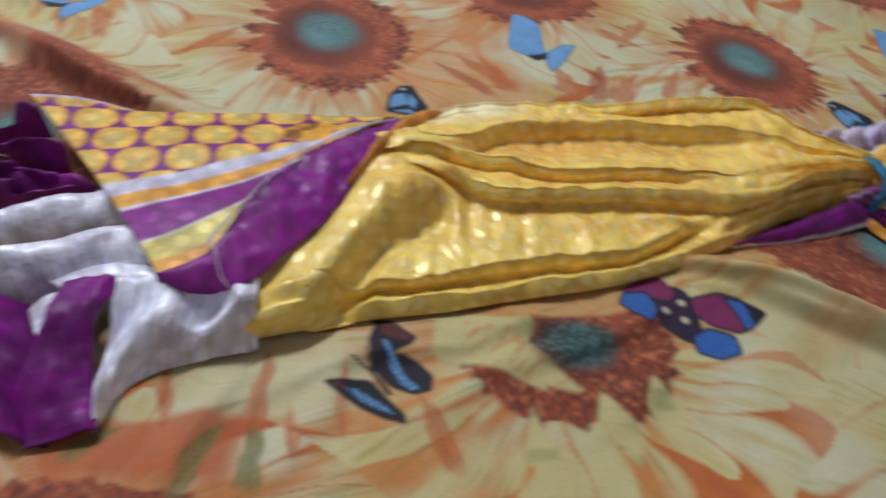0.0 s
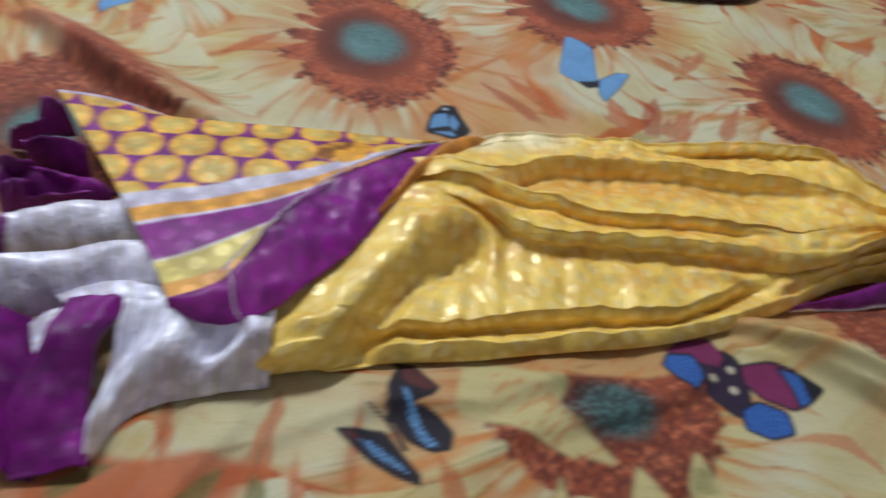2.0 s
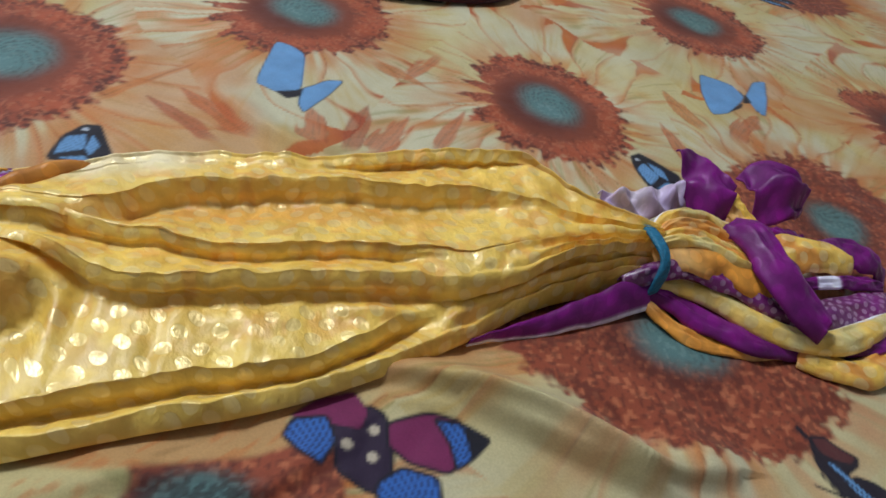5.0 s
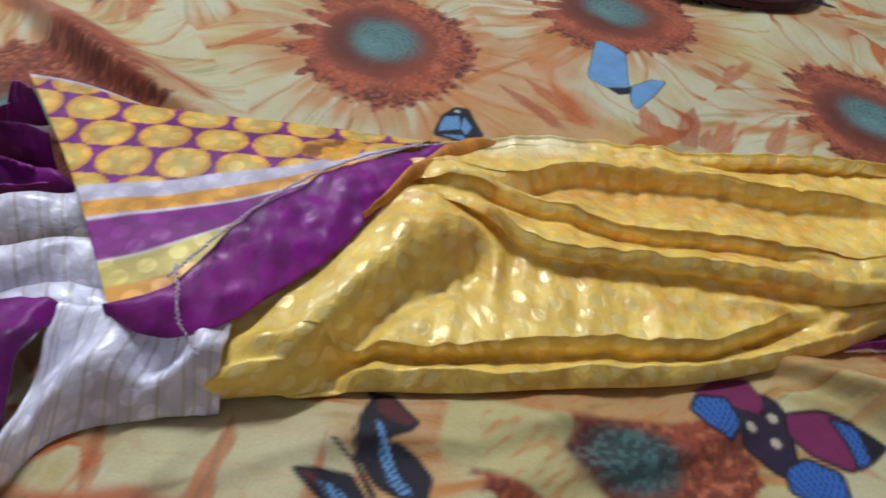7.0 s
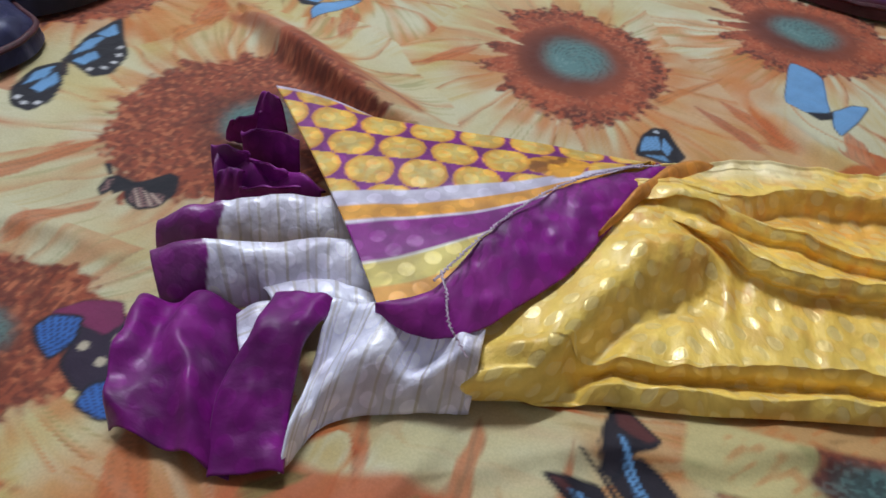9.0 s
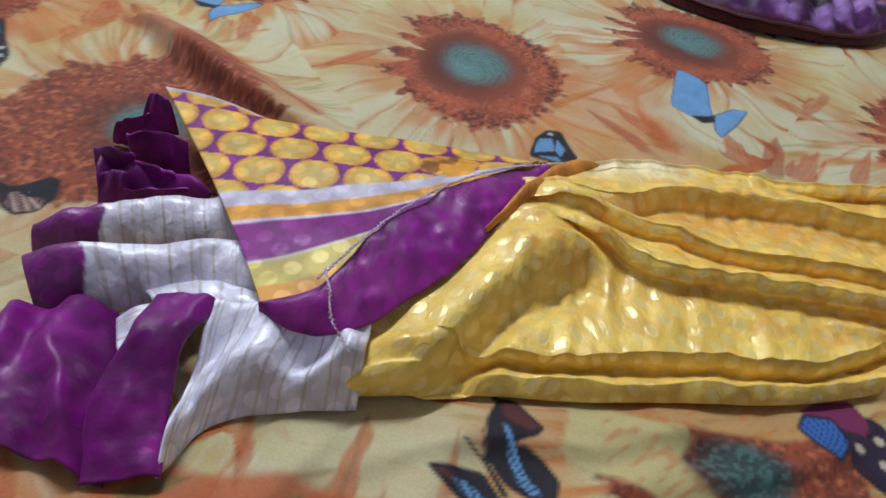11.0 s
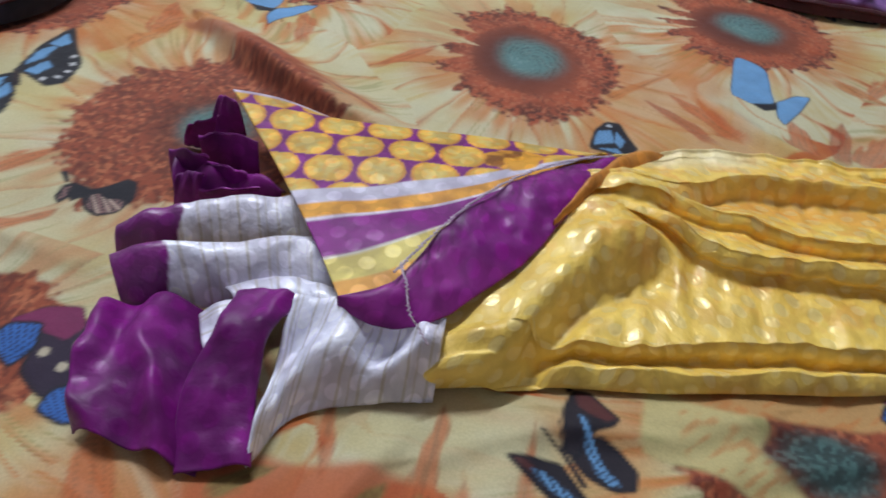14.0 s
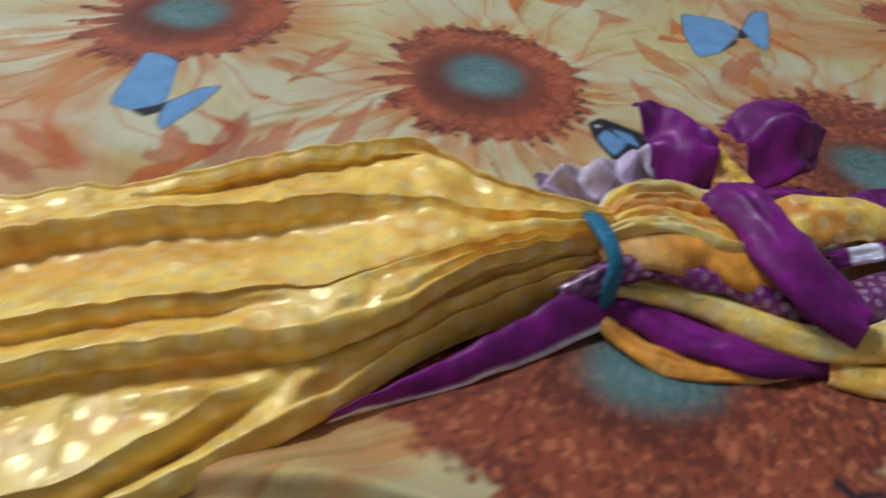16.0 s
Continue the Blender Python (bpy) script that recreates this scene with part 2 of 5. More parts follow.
FOAM = plain("mattress_ticking", C(190, 178, 158), 0.8, 40.0, 0.1)
HOUSING = plain("lamp_housing_enamel", C(225, 225, 220), 0.4, 30.0, 0.03)
GLOW, glow_tree, glow_bsdf = material("lamp_tube_glass")
glow_bsdf.inputs["Emission Color"].default_value = (0.97, 0.98, 1.0, 1)
glow_bsdf.inputs["Emission Strength"].default_value = 6.0

# ---- room round the bed (the top of the bed is at height 0) ----
FLOOR_Z, TOP_Z = -0.5, 2.3
X0, X1, Y0, Y1 = -1.7, 2.0, -1.7, 1.86
room = [("floor", (X0, Y0, FLOOR_Z - 0.1), (X1, Y1, FLOOR_Z), FLOOR, "grey cement floor under the bed"),
        ("ceiling", (X0, Y0, TOP_Z), (X1, Y1, TOP_Z + 0.1), WALL, "pale painted plaster ceiling of the room"),
        ("wall_north", (X0, Y1, FLOOR_Z), (X1, Y1 + 0.12, TOP_Z), WALL, "cream painted wall behind the bed"),
        ("wall_south", (X0, Y0 - 0.12, FLOOR_Z), (X1, Y0, TOP_Z), WALL, "cream painted wall facing the bed"),
        ("wall_west", (X0 - 0.12, Y0, FLOOR_Z), (X0, Y1, TOP_Z), WALL, "cream painted wall beside the bed"),
        ("wall_east", (X1, Y0, FLOOR_Z), (X1 + 0.12, Y1, TOP_Z), WALL, "cream painted wall beside the bed")]
for name, lo, hi, mat, label in room:
    tagged(part(name, box_mesh(name, lo, hi), mat), label, name.split("_")[0], kind="structure")

tube = tagged(new("tube_light"), "white ceiling-mounted tube light, switched on", "lamp")
tube.location = (-0.75, 1.5, 2.262)
part("housing", box_mesh("housing", (-0.62, -0.03, -0.012), (0.62, 0.03, 0.036), 0.006), HOUSING, tube)
part("tube", tube_mesh("tube", [(x, 0, -0.03) for x in np.linspace(-0.57, 0.57, 12)], 0.012, 12), GLOW, tube, "glowing glass tube")

BX0, BX1, BY0, BY1 = -0.98, 1.12, -0.35, 1.72
bed = tagged(new("bed"), "wooden bed with a mattress under the printed sheet", "bed")
part("mattress", box_mesh("mattress", (BX0, BY0, -0.2), (BX1, BY1, -0.02), 0.012), FOAM, bed)
part("bed_base", box_mesh("bed_base", (BX0 + 0.01, BY0 + 0.01, -0.3), (BX1 - 0.01, BY1 - 0.01, -0.204), 0.008), WOOD, bed)
for sx in (BX0 + 0.06, BX1 - 0.06):
    for sy in (BY0 + 0.06, BY1 - 0.06):
        part("leg", box_mesh("leg", (sx - 0.035, sy - 0.035, FLOOR_Z), (sx + 0.035, sy + 0.035, -0.304), 0.006), WOOD, bed)

# ---- bed sheet: sunflowers and butterflies printed on cotton ----
CREAM, PALE, STRAW = C(214, 198, 142), C(218, 212, 180), C(206, 172, 90)
ORANGE, BRICK, RUST = C(210, 122, 56), C(186, 90, 56), C(158, 76, 50)
MAROON, TEAL, DARK = C(88, 36, 30), C(96, 134, 134), C(40, 52, 56)
OLIVE = C(140, 142, 84)

# centre, half-width, half-height, turn in degrees, kind (0 ringed, 1 seedy)
FLOWERS = [
    (0.103, 0.899, 0.088, 0.082, 16, 0), (-0.081, 0.765, 0.074, 0.093, 18, 0), (0.306, 0.792, 0.073, 0.088, 12, 0),
    (-0.262, 0.594, 0.086, 0.090, 10, 1), (0.533, 1.030, 0.086, 0.092, 8, 0), (0.507, 0.676, 0.082, 0.092, 0, 1),
    (0.326, 0.549, 0.106, 0.080, -4, 1), (0.088, 0.450, 0.070, 0.050, 0, 1), (-0.305, 0.405, 0.072, 0.050, 0, 1),
    (-0.135, 0.338, 0.070, 0.032, 0, 1), (-0.470, 0.735, 0.074, 0.090, 12, 0), (-0.300, 0.862, 0.086, 0.084, 14, 0),
    (0.700, 0.838, 0.074, 0.088, 12, 0), (0.330, 1.170, 0.086, 0.086, 0, 1), (-0.090, 1.120, 0.086, 0.086, 0, 1),
    (0.760, 1.210, 0.086, 0.086, 0, 1), (0.930, 1.060, 0.086, 0.090, 0, 0), (0.720, 0.600, 0.084, 0.070, 0, 1)]


for i in range(-3, 4):
    for j in range(-3, 4):
        for k, (ox, oy) in enumerate(((-0.081, 0.765), (0.103, 0.9), (-0.29, 0.6))):
            x, y = ox + 0.395 * i - 0.06 * j, oy + 0.045 * i + 0.46 * j
            if BX0 - 0.1 < x < BX1 + 0.1 and BY0 - 0.1 < y < BY1 + 0.1 and all(math.hypot(x - f[0], y - f[1]) > 0.2 for f in FLOWERS):
                FLOWERS.append((x, y, 0.080, 0.084, 12, k % 2))


def inside(poly, X, Y):
    """Signed distance to a polygon in metres, below 0 inside."""
    p = np.array(poly, float)
    d = np.full(X.shape, 9.0)
    odd = np.zeros(X.shape, bool)
    for (ax, ay), (bx, by) in zip(p, np.roll(p, -1, 0)):
        ex, ey = bx - ax, by - ay
        t = np.clip(((X - ax) * ex + (Y - ay) * ey) / (ex * ex + ey * ey + 1e-12), 0, 1)
        d = np.minimum(d, np.hypot(X - ax - t * ex, Y - ay - t * ey))
        odd ^= ((ay > Y) != (by > Y)) & (X < ex * (Y - ay) / (ey + (abs(ey) < 1e-12) * 1e-12) + ax)
    return np.where(odd, -d, d)


def petals(X, Y, near, rho, theta, dx, dy):
    """Long petals round every disc: cream with orange edges, in two layers, over burnt orange."""
    count = 12.0
    sway = 0.7 * (vnoise(rho * 1.3, near * 5.0 + 3.0, 5) - 0.5) + 0.4 * (fbm(X * 14.0, Y * 14.0, 26) - 0.5)
    streak = 0.6 * vnoise(theta * 13.0, rho * 2.0 + near * 9.0, 11) + 0.4 * fbm(X * 40.0, Y * 40.0, 25)
    hair = vnoise(theta * 60.0, rho * 3.0 + near * 3.0, 12)
    patch = fbm(X * 13.0, Y * 13.0, 21)
    out = mix(ORANGE, BRICK, step(0.3, 0.75, streak * 0.5 + patch * 0.5))
    for layer, reach in ((1, 3.4), (0, 2.35)):
        a = theta / (2 * np.pi) * count + 0.5 * layer + near * 0.37 + sway
        k = np.floor(a)
        s = 2 * (a - k) - 1
        chance = rnd(k, near * 31.0, 3 + layer)
        tip = reach * (0.75 + 0.5 * chance)
        width = np.clip(1.12 * np.sqrt(np.clip((tip - rho) / (tip - 0.6), 0, 1)) * (0.66 + 0.36 * rnd(k, near * 17.0, 8)), 0, 1.02)
        lean = s + 0.3 * (chance - 0.5) * rho
        edge = np.abs(lean) / (width + 1e-3)
        body = mix(CREAM, PALE, step(0.35, 0.7, patch))
        body = mix(body, STRAW, 0.6 * step(0.42, 0.8, streak * 0.7 + 0.3 * hair))
        body = mix(body, ORANGE, 0.8 * step(0.6, 0.9, streak * 0.45 + 0.55 * chance))
        body = mix(body, ORANGE, 0.6 * step(1.45, 1.0, rho) * step(0.3, 0.6, streak))
        body = mix(body, ORANGE, 0.7 * step(0.66, 1.0, edge) * step(0.15, 0.5, patch))
        body = mix(body, OLIVE, 0.4 * step(0.6, 0.9, hair) * step(0.5, 0.6, chance))
        body = mix(body, MAROON, 0.6 * step(0.88, 1.0, edge) * step(0.45, 0.6, hair))
        out = mix(out, body, step(1.0, 0.93, edge) * (width > 0.02))
    wash = fbm(X * 7.0, Y * 9.0, 27)
    out = mix(out, ORANGE, 0.5 * step(0.53, 0.68, wash))
    return mix(out, PALE * 0.96, 0.3 * step(0.42, 0.3, wash))


def disc(out, X, Y, rho, theta, kind, seed):
    """A sunflower's disc: blue-green heart, brick ring, dark ragged seeds."""
    a = theta * 19.0 / np.pi
    k = np.floor(a)
    lobe = vnoise(np.cos(theta) * 2.2 + seed, np.sin(theta) * 2.2, 32)
    spike = (1 - np.abs(2 * (a - k) - 1)) * (0.01 + 0.15 * rnd(k, k * 0 + seed, 31) ** 2)
    edge = 0.90 + spike + 0.12 * (vnoise(X * 260, Y * 260, 4) - 0.5) + 0.16 * (lobe - 0.4)
    seeds = vnoise(X * 330.0, Y * 330.0, 41)
    seeds2 = vnoise(X * 520.0, Y * 420.0, 43)
    blot = fbm(X * 45.0, Y * 45.0, 44)
    if kind == 0:
        for at, deep in ((2.45, 0.30), (2.78, 0.42), (3.12, 0.34), (-2.75, 0.2)):
            away = np.abs((theta - at + np.pi) % (2 * np.pi) - np.pi)
            edge = edge - deep * np.clip(1 - away / 0.17, 0, 1)
        ring = mix(BRICK, RUST, step(0.3, 0.7, blot))
        ring = mix(ring, RUST * 0.75, step(0.66, 0.52, rho))
        dark = step(0.7, 0.88, rho + 0.12 * (blot - 0.5)) * step(0.42, 0.6, seeds)
        ring = mix(ring, MAROON, 0.85 * dark)
        ring = mix(ring, MAROON, 0.7 * step(0.56, 0.3, rho + 0.06 * np.cos(theta)))
        strokes = vnoise(theta * 26, rho * 7, 47)
        ring = mix(ring, MAROON, 0.5 * step(0.55, 0.8, 0.6 * strokes + 0.4 * seeds) * step(0.45, 0.6, rho))
        ring = mix(ring, C(206, 128, 92), 0.5 * step(0.6, 0.8, seeds2) * step(0.5, 0.65, rho))
        heart = 0.34
    else:
        ring = mix(RUST, C(196, 112, 76), step(0.55, 0.75, seeds))
        ring = mix(ring, MAROON, 0.6 * step(0.56, 0.4, 0.6 * seeds2 + 0.4 * blot))
        ring = mix(ring, MAROON * 0.8, 0.5 * step(0.5, 0.3, rho))
        heart = 0.27
    turn = np.abs(((theta * 14 / np.pi + rho * 30 + blot * 6) % 2) - 1)
    grain = step(0.35, 0.75, 0.4 * turn + 0.6 * seeds2)
    core = mix(TEAL, DARK, 0.65 * grain * step(-0.02, 0.26, rho + 0.14 * np.sin(theta + 0.5)))
    core = mix(core, C(150, 182, 178), 0.3 * step(0.6, 0.8, seeds2))
    ring = mix(ring, core, step(heart * 1.3, heart * 0.5, rho + 0.05 * (blot - 0.5) - 0.08 * np.cos(theta - 0.3)))
    return mix(out, ring, step(edge + 0.03, edge - 0.05, rho))


SKY, INK, WINE, BLUE = C(120, 176, 232), C(26, 24, 38), C(140, 44, 98), C(62, 122, 214)
BROWN = C(84, 40, 40)


def place(poly, x, y, size=1.0, turn=0.0):
    c, s = math.cos(radians(turn)) * size / 1000, math.sin(radians(turn)) * size / 1000
    return [(x + c * px - s * py, y + s * px + c * py) for px, py in poly]


def rounded(poly):
    p = np.array(poly, float)
    for _ in range(2):
        q = np.roll(p, -1, 0)
        p = np.stack((0.88 * p + 0.12 * q, 0.12 * p + 0.88 * q), 1).reshape(-1, 2)
    return p


def wing(out, X, Y, poly, fill, rim=INK, rim_by=0.0016, soft=0.0009, veins=0.0):
    poly = rounded(poly)
    d = inside(poly, X, Y)
    cx, cy = np.mean(poly, 0)
    body = np.broadcast_to(fill, out.shape)
    if veins:
        a = np.arctan2(Y - cy + 0.03, X - cx - 0.02)
        body = mix(body, rim, veins * step(0.28, 0.1, np.abs(((a * 13) % 1) - 0.5)))
    body = mix(body, rim, step(-rim_by - soft, -rim_by + soft, d))
    body = mix(body, rim, 0.25 * fbm(X * 90, Y * 90, 6))
    return mix(out, body, step(soft, -soft, d))


def dot(out, X, Y, x, y, r, colour):
    return mix(out, np.broadcast_to(colour, out.shape), step(r * 1.25, r * 0.75, np.hypot(X - x, Y - y)))


def morpho(out, X, Y, x, y, size, turn):
    out = wing(out, X, Y, place([(1, 2), (1, 54), (-12, 67), (-24, 70), (-33, 4), (-17, -5), (-9, -12)], x, y, size, turn), SKY, rim_by=0.0006)
    out = wing(out, X, Y, place([(0, 2), (18, 21), (32, 23), (19, -5), (4, -30), (-1, -19)], x, y, size, turn), SKY, rim_by=0.0009)
    return wing(out, X, Y, place([(-18, -4), (-9, -13), (1, -9), (2, 3), (-4, -2)], x, y, size, turn), INK)


def morpho_wide(out, X, Y, x, y, size, turn):
    out = wing(out, X, Y, place([(0, 0), (-3, 26), (-33, 37), (-47, 0), (-54, -45), (-32, -36), (-10, -14)], x, y, size, turn), SKY, rim_by=0.0008)
    out = wing(out, X, Y, place([(0, 0), (26, 36), (44, 42), (26, 2), (6, -35), (0, -25)], x, y, size, turn), SKY, rim_by=0.0008)
    return wing(out, X, Y, place([(-34, -36), (-10, -15), (2, -12), (2, 4), (-3, -4), (-14, -24)], x, y, size, turn), INK)


def swallow_half(out, X, Y, x, y, size, turn):
    out = wing(out, X, Y, place([(-16, -16), (-13, 8), (-6, 23), (4, 25), (12, 8), (18, -4), (10, -18)], x, y, size, turn), INK)
    for p in ([(-13, -11), (-11, 8), (-1, 14), (2, -2)], [(1, 0), (2, 14), (9, 4), (6, -8)], [(-11, -14), (4, -8), (8, -15)]):
        out = wing(out, X, Y, place(p, x, y, size, turn), SKY, rim_by=0.0, veins=0.3)
    (qx, qy), = place([(-3, 18)], x, y, size, turn)
    return dot(out, X, Y, qx, qy, 0.0018, C(190, 200, 214))


def swallow(out, X, Y, x, y, size, turn):
    far = [(-1, 1), (-9, 39), (-4, 74), (16, 46), (32, 28), (38, 2), (28, -8), (9, 0)]
    out = wing(out, X, Y, place(far, x, y, size, turn), INK)
    for p in ([(0, 9), (-5, 34), (3, 44), (6, 22)], [(-4, 42), (-2, 62), (9, 50), (5, 42)], [(5, 3), (10, 22), (18, 16), (16, 2)]):
        out = wing(out, X, Y, place(p, x, y, size, turn), SKY, rim_by=0.0)
    near = [(0, 0), (-11, -13), (-8, -38), (5, -54), (20, -56), (24, -42), (17, -20)]
    out = wing(out, X, Y, place(near, x, y, size, turn), INK)
    for p in ([(1, -6), (-6, -16), (-4, -34), (5, -20)], [(6, -12), (3, -34), (12, -36), (14, -20)]):
        out = wing(out, X, Y, place(p, x, y, size, turn), SKY, rim_by=0.0)
    for px, py in ((22, 33), (27, 24), (30, 14), (29, 5), (22, -1), (4, -46), (11, -49), (18, -46)):
        (qx, qy), = place([(px, py)], x, y, size, turn)
        out = dot(out, X, Y, qx, qy, 0.0021 * size, C(214, 214, 220))
    return wing(out, X, Y, place([(-3, 4), (3, 4), (14, -12), (11, -16)], x, y, size, turn), BROWN * 0.5)


def duskwing(out, X, Y, x, y, size, turn):
    dark = C(40, 32, 44)
    out = wing(out, X, Y, place([(-2, 8), (10, 20), (20, 16), (28, 8), (27, -2), (18, -4), (6, 0)], x, y, size, turn), dark)
    out = wing(out, X, Y, place([(-4, 8), (-7, 26), (-3, 41), (6, 41), (13, 34), (19, 29), (16, 24), (8, 20), (3, 8)], x, y, size, turn), dark)
    out = wing(out, X, Y, place([(-2, 40), (6, 40), (13, 33), (18, 29), (13, 25), (5, 27), (-1, 31)], x, y, size, turn), BROWN * 1.5, rim_by=0.0007)
    out = wing(out, X, Y, place([(-28, 1), (-22, -4), (-8, -13), (4, -18), (15, -21), (14, -15), (4, -5), (-4, 4), (-15, 3)], x, y, size, turn), dark)
    out = wing(out, X, Y, place([(-26, 1), (-20, 1), (-14, -1), (-16, -5), (-21, -3)], x, y, size, turn), BROWN * 1.3, rim_by=0.0004)
    for p in ([(0, 27), (4, 26), (8, 18), (13, 8), (22, 0), (17, -2), (10, 3), (5, 13)], [(-17, -2), (-10, -2), (4, -10), (10, -16), (1, -13), (-10, -8)]):
        out = wing(out, X, Y, place(p, x, y, size, turn), SKY * 0.95, rim=INK, rim_by=0.0002, veins=0.85)
    for p in ([(-4, 8), (-3, 9), (-14, 15), (-15, 14)], [(-5, 9), (-4, 9), (-7, 21), (-8, 21)], [(-5, 38), (-2, 40), (-5, 47), (-8, 45)]):
        out = wing(out, X, Y, place(p, x, y, size, turn), INK, rim_by=0.0)
    return wing(out, X, Y, place([(-6, 10), (-3, 9), (8, -4), (5, -5)], x, y, size, turn), INK)


def peacock(out, X, Y, x, y, size, turn):
    out = wing(out, X, Y, place([(-20, 6), (-2, 15), (6, 10), (9, -10), (6, -30), (-5, -26), (-17, -18)], x, y, size, turn), C(52, 34, 62))
    out = wing(out, X, Y, place([(-38, 7), (-26, 17), (-9, 22), (-2, 11), (-6, 1), (-17, 3)], x, y, size, turn), WINE, rim_by=0.0004)
    out = wing(out, X, Y, place([(-40, -2), (-36, 7), (-20, 9), (-16, -5), (-22, -17), (-33, -10)], x, y, size, turn), BLUE, veins=0.7)
    out = wing(out, X, Y, place([(5, 6), (25, 12), (41, 8), (42, -10), (32, -19), (15, -14), (5, -6)], x, y, size, turn), WINE)
    out = wing(out, X, Y, place([(26, 9), (41, 7), (54, -1), (43, -12), (35, -17), (33, -4)], x, y, size, turn), BLUE, veins=0.7)
    out = wing(out, X, Y, place([(40, 6), (54, -1), (43, -12), (42, -3)], x, y, size, turn), INK)
    out = wing(out, X, Y, place([(0, -22), (12, -14), (28, -19), (29, -32), (14, -38), (0, -34)], x, y, size, turn), BLUE, veins=0.6)
    for px, py in ((-12, -6), (-1, -11), (0, 2)):
        (qx, qy), = place([(px, py)], x, y, size, turn)
        out = dot(out, X, Y, qx, qy, 0.0025 * size, C(206, 192, 170))
    return out


def moth(out, X, Y, x, y, size, turn):
    out = wing(out, X, Y, place([(-22, 2), (-17, 6), (-5, 4), (1, 10), (8, 18), (15, 16), (20, 3), (17, -9), (8, -15), (-1, -12), (-7, -4), (-11, -9), (-13, -6), (-16, -12), (-21, -8)], x, y, size, turn), INK)
    for p in ([(-4, 0), (1, 2), (5, -2), (11, 1), (17, 0), (16, -8), (8, -13), (-1, -10)], [(-21, 1), (-17, 3), (-15, -7), (-18, -10)]):
        out = wing(out, X, Y, place(p, x, y, size, turn), C(150, 112, 112), rim_by=0.0, veins=0.8)
    for p in ([(-3, -1), (-2, 0), (9, -12), (7, -13)], [(2, 0), (4, 0), (14, -9), (12, -10)], [(6, -1), (8, 0), (17, -5), (16, -7)]):
        out = wing(out, X, Y, place(p, x, y, size, turn), C(214, 186, 172), rim_by=0.0, veins=0.0)
    return wing(out, X, Y, place([(-30, 11), (-26, 13), (-20, 5), (-22, 4), (-26, 8)], x, y, size, turn), INK, rim_by=0.0)


BUTTERFLIES = [
    (morpho, 0.112, 0.766, 1.0, 0), (morpho_wide, 0.522, 0.862, 1.0, 0), (morpho, -0.288, 0.762, 1.0, 6),
    (swallow, -0.407, 0.608, 1.0, 0), (swallow_half, -0.008, 0.672, 1.0, 0), (swallow_half, 0.376, 0.712, 1.1, 18),
    (duskwing, -0.016, 0.419, 1.0, 0), (duskwing, 0.387, 0.450, 1.05, 0),
    (peacock, 0.161, 0.486, 1.0, 0), (peacock, -0.236, 0.421, 1.0, 4),
    (moth, -0.286, 0.514, 1.0, 0), (duskwing, 0.325, 1.040, 1.2, 10), (moth, 0.215, 0.985, 1.6, 20), (duskwing, 0.700, 1.150, 1.2, 0)]


def axis(stops):
    """Grid lines with their own pitch between stops: (from, to, pitch)."""
    return np.unique(np.concatenate([np.linspace(a, b, max(2, int(round((b - a) / p)) + 1)) for a, b, p in stops]).round(6))


gx = axis(((BX0 - 0.012, -0.5, 0.006), (-0.5, -0.34, 0.002), (-0.34, 0.5, 0.0014), (0.5, 0.8, 0.0026), (0.8, BX1 + 0.012, 0.008)))
gy = axis(((BY0 - 0.012, 0.3, 0.02), (0.3, 0.36, 0.003), (0.36, 0.56, 0.0012), (0.56, 0.9, 0.0018), (0.9, 1.2, 0.003), (1.2, BY1 + 0.012, 0.01)))
SX, SY = np.meshgrid(gx, gy, indexing="ij")

# print
best = np.full(SX.shape, 99.0)
near, rho, theta = np.zeros(SX.shape), np.zeros(SX.shape), np.zeros(SX.shape)
polar = []
warp_x = 0.006 * (vnoise(SX * 22, SY * 22, 61) - 0.5)
warp_y = 0.006 * (vnoise(SX * 22, SY * 22, 62) - 0.5)
for i, (cx, cy, rx, ry, turn, kind) in enumerate(FLOWERS):
    c, s = math.cos(radians(turn)), math.sin(radians(turn))
    dx, dy = SX + warp_x - cx, SY + warp_y - cy
    u, v = (c * dx + s * dy) / rx, (c * dy - s * dx) / ry
    r, th = np.hypot(u, v), np.arctan2(v, u)
    polar.append((r, th))
    w = r * (0.9 + 0.2 * rnd(np.array(i), np.array(2), 77)) + 0.5 * (vnoise(SX * 16, SY * 16, 90 + i) - 0.5)
    m = w < best
    best[m], near[m], rho[m], theta[m] = w[m], i, r[m], th[m]
PRINT = petals(SX, SY, near, rho, theta, warp_x, warp_y)
for (r, th), (cx, cy, rx, ry, turn, kind) in zip(polar, FLOWERS):
    a = (np.searchsorted(gx, cx - 1.3 * max(rx, ry)), np.searchsorted(gx, cx + 1.3 * max(rx, ry)))
    b = (np.searchsorted(gy, cy - 1.3 * max(rx, ry)), np.searchsorted(gy, cy + 1.3 * max(rx, ry)))
    w = (slice(*a), slice(*b))
    PRINT[w] = disc(PRINT[w], SX[w], SY[w], r[w], th[w], kind, int(1000 * abs(cx)))
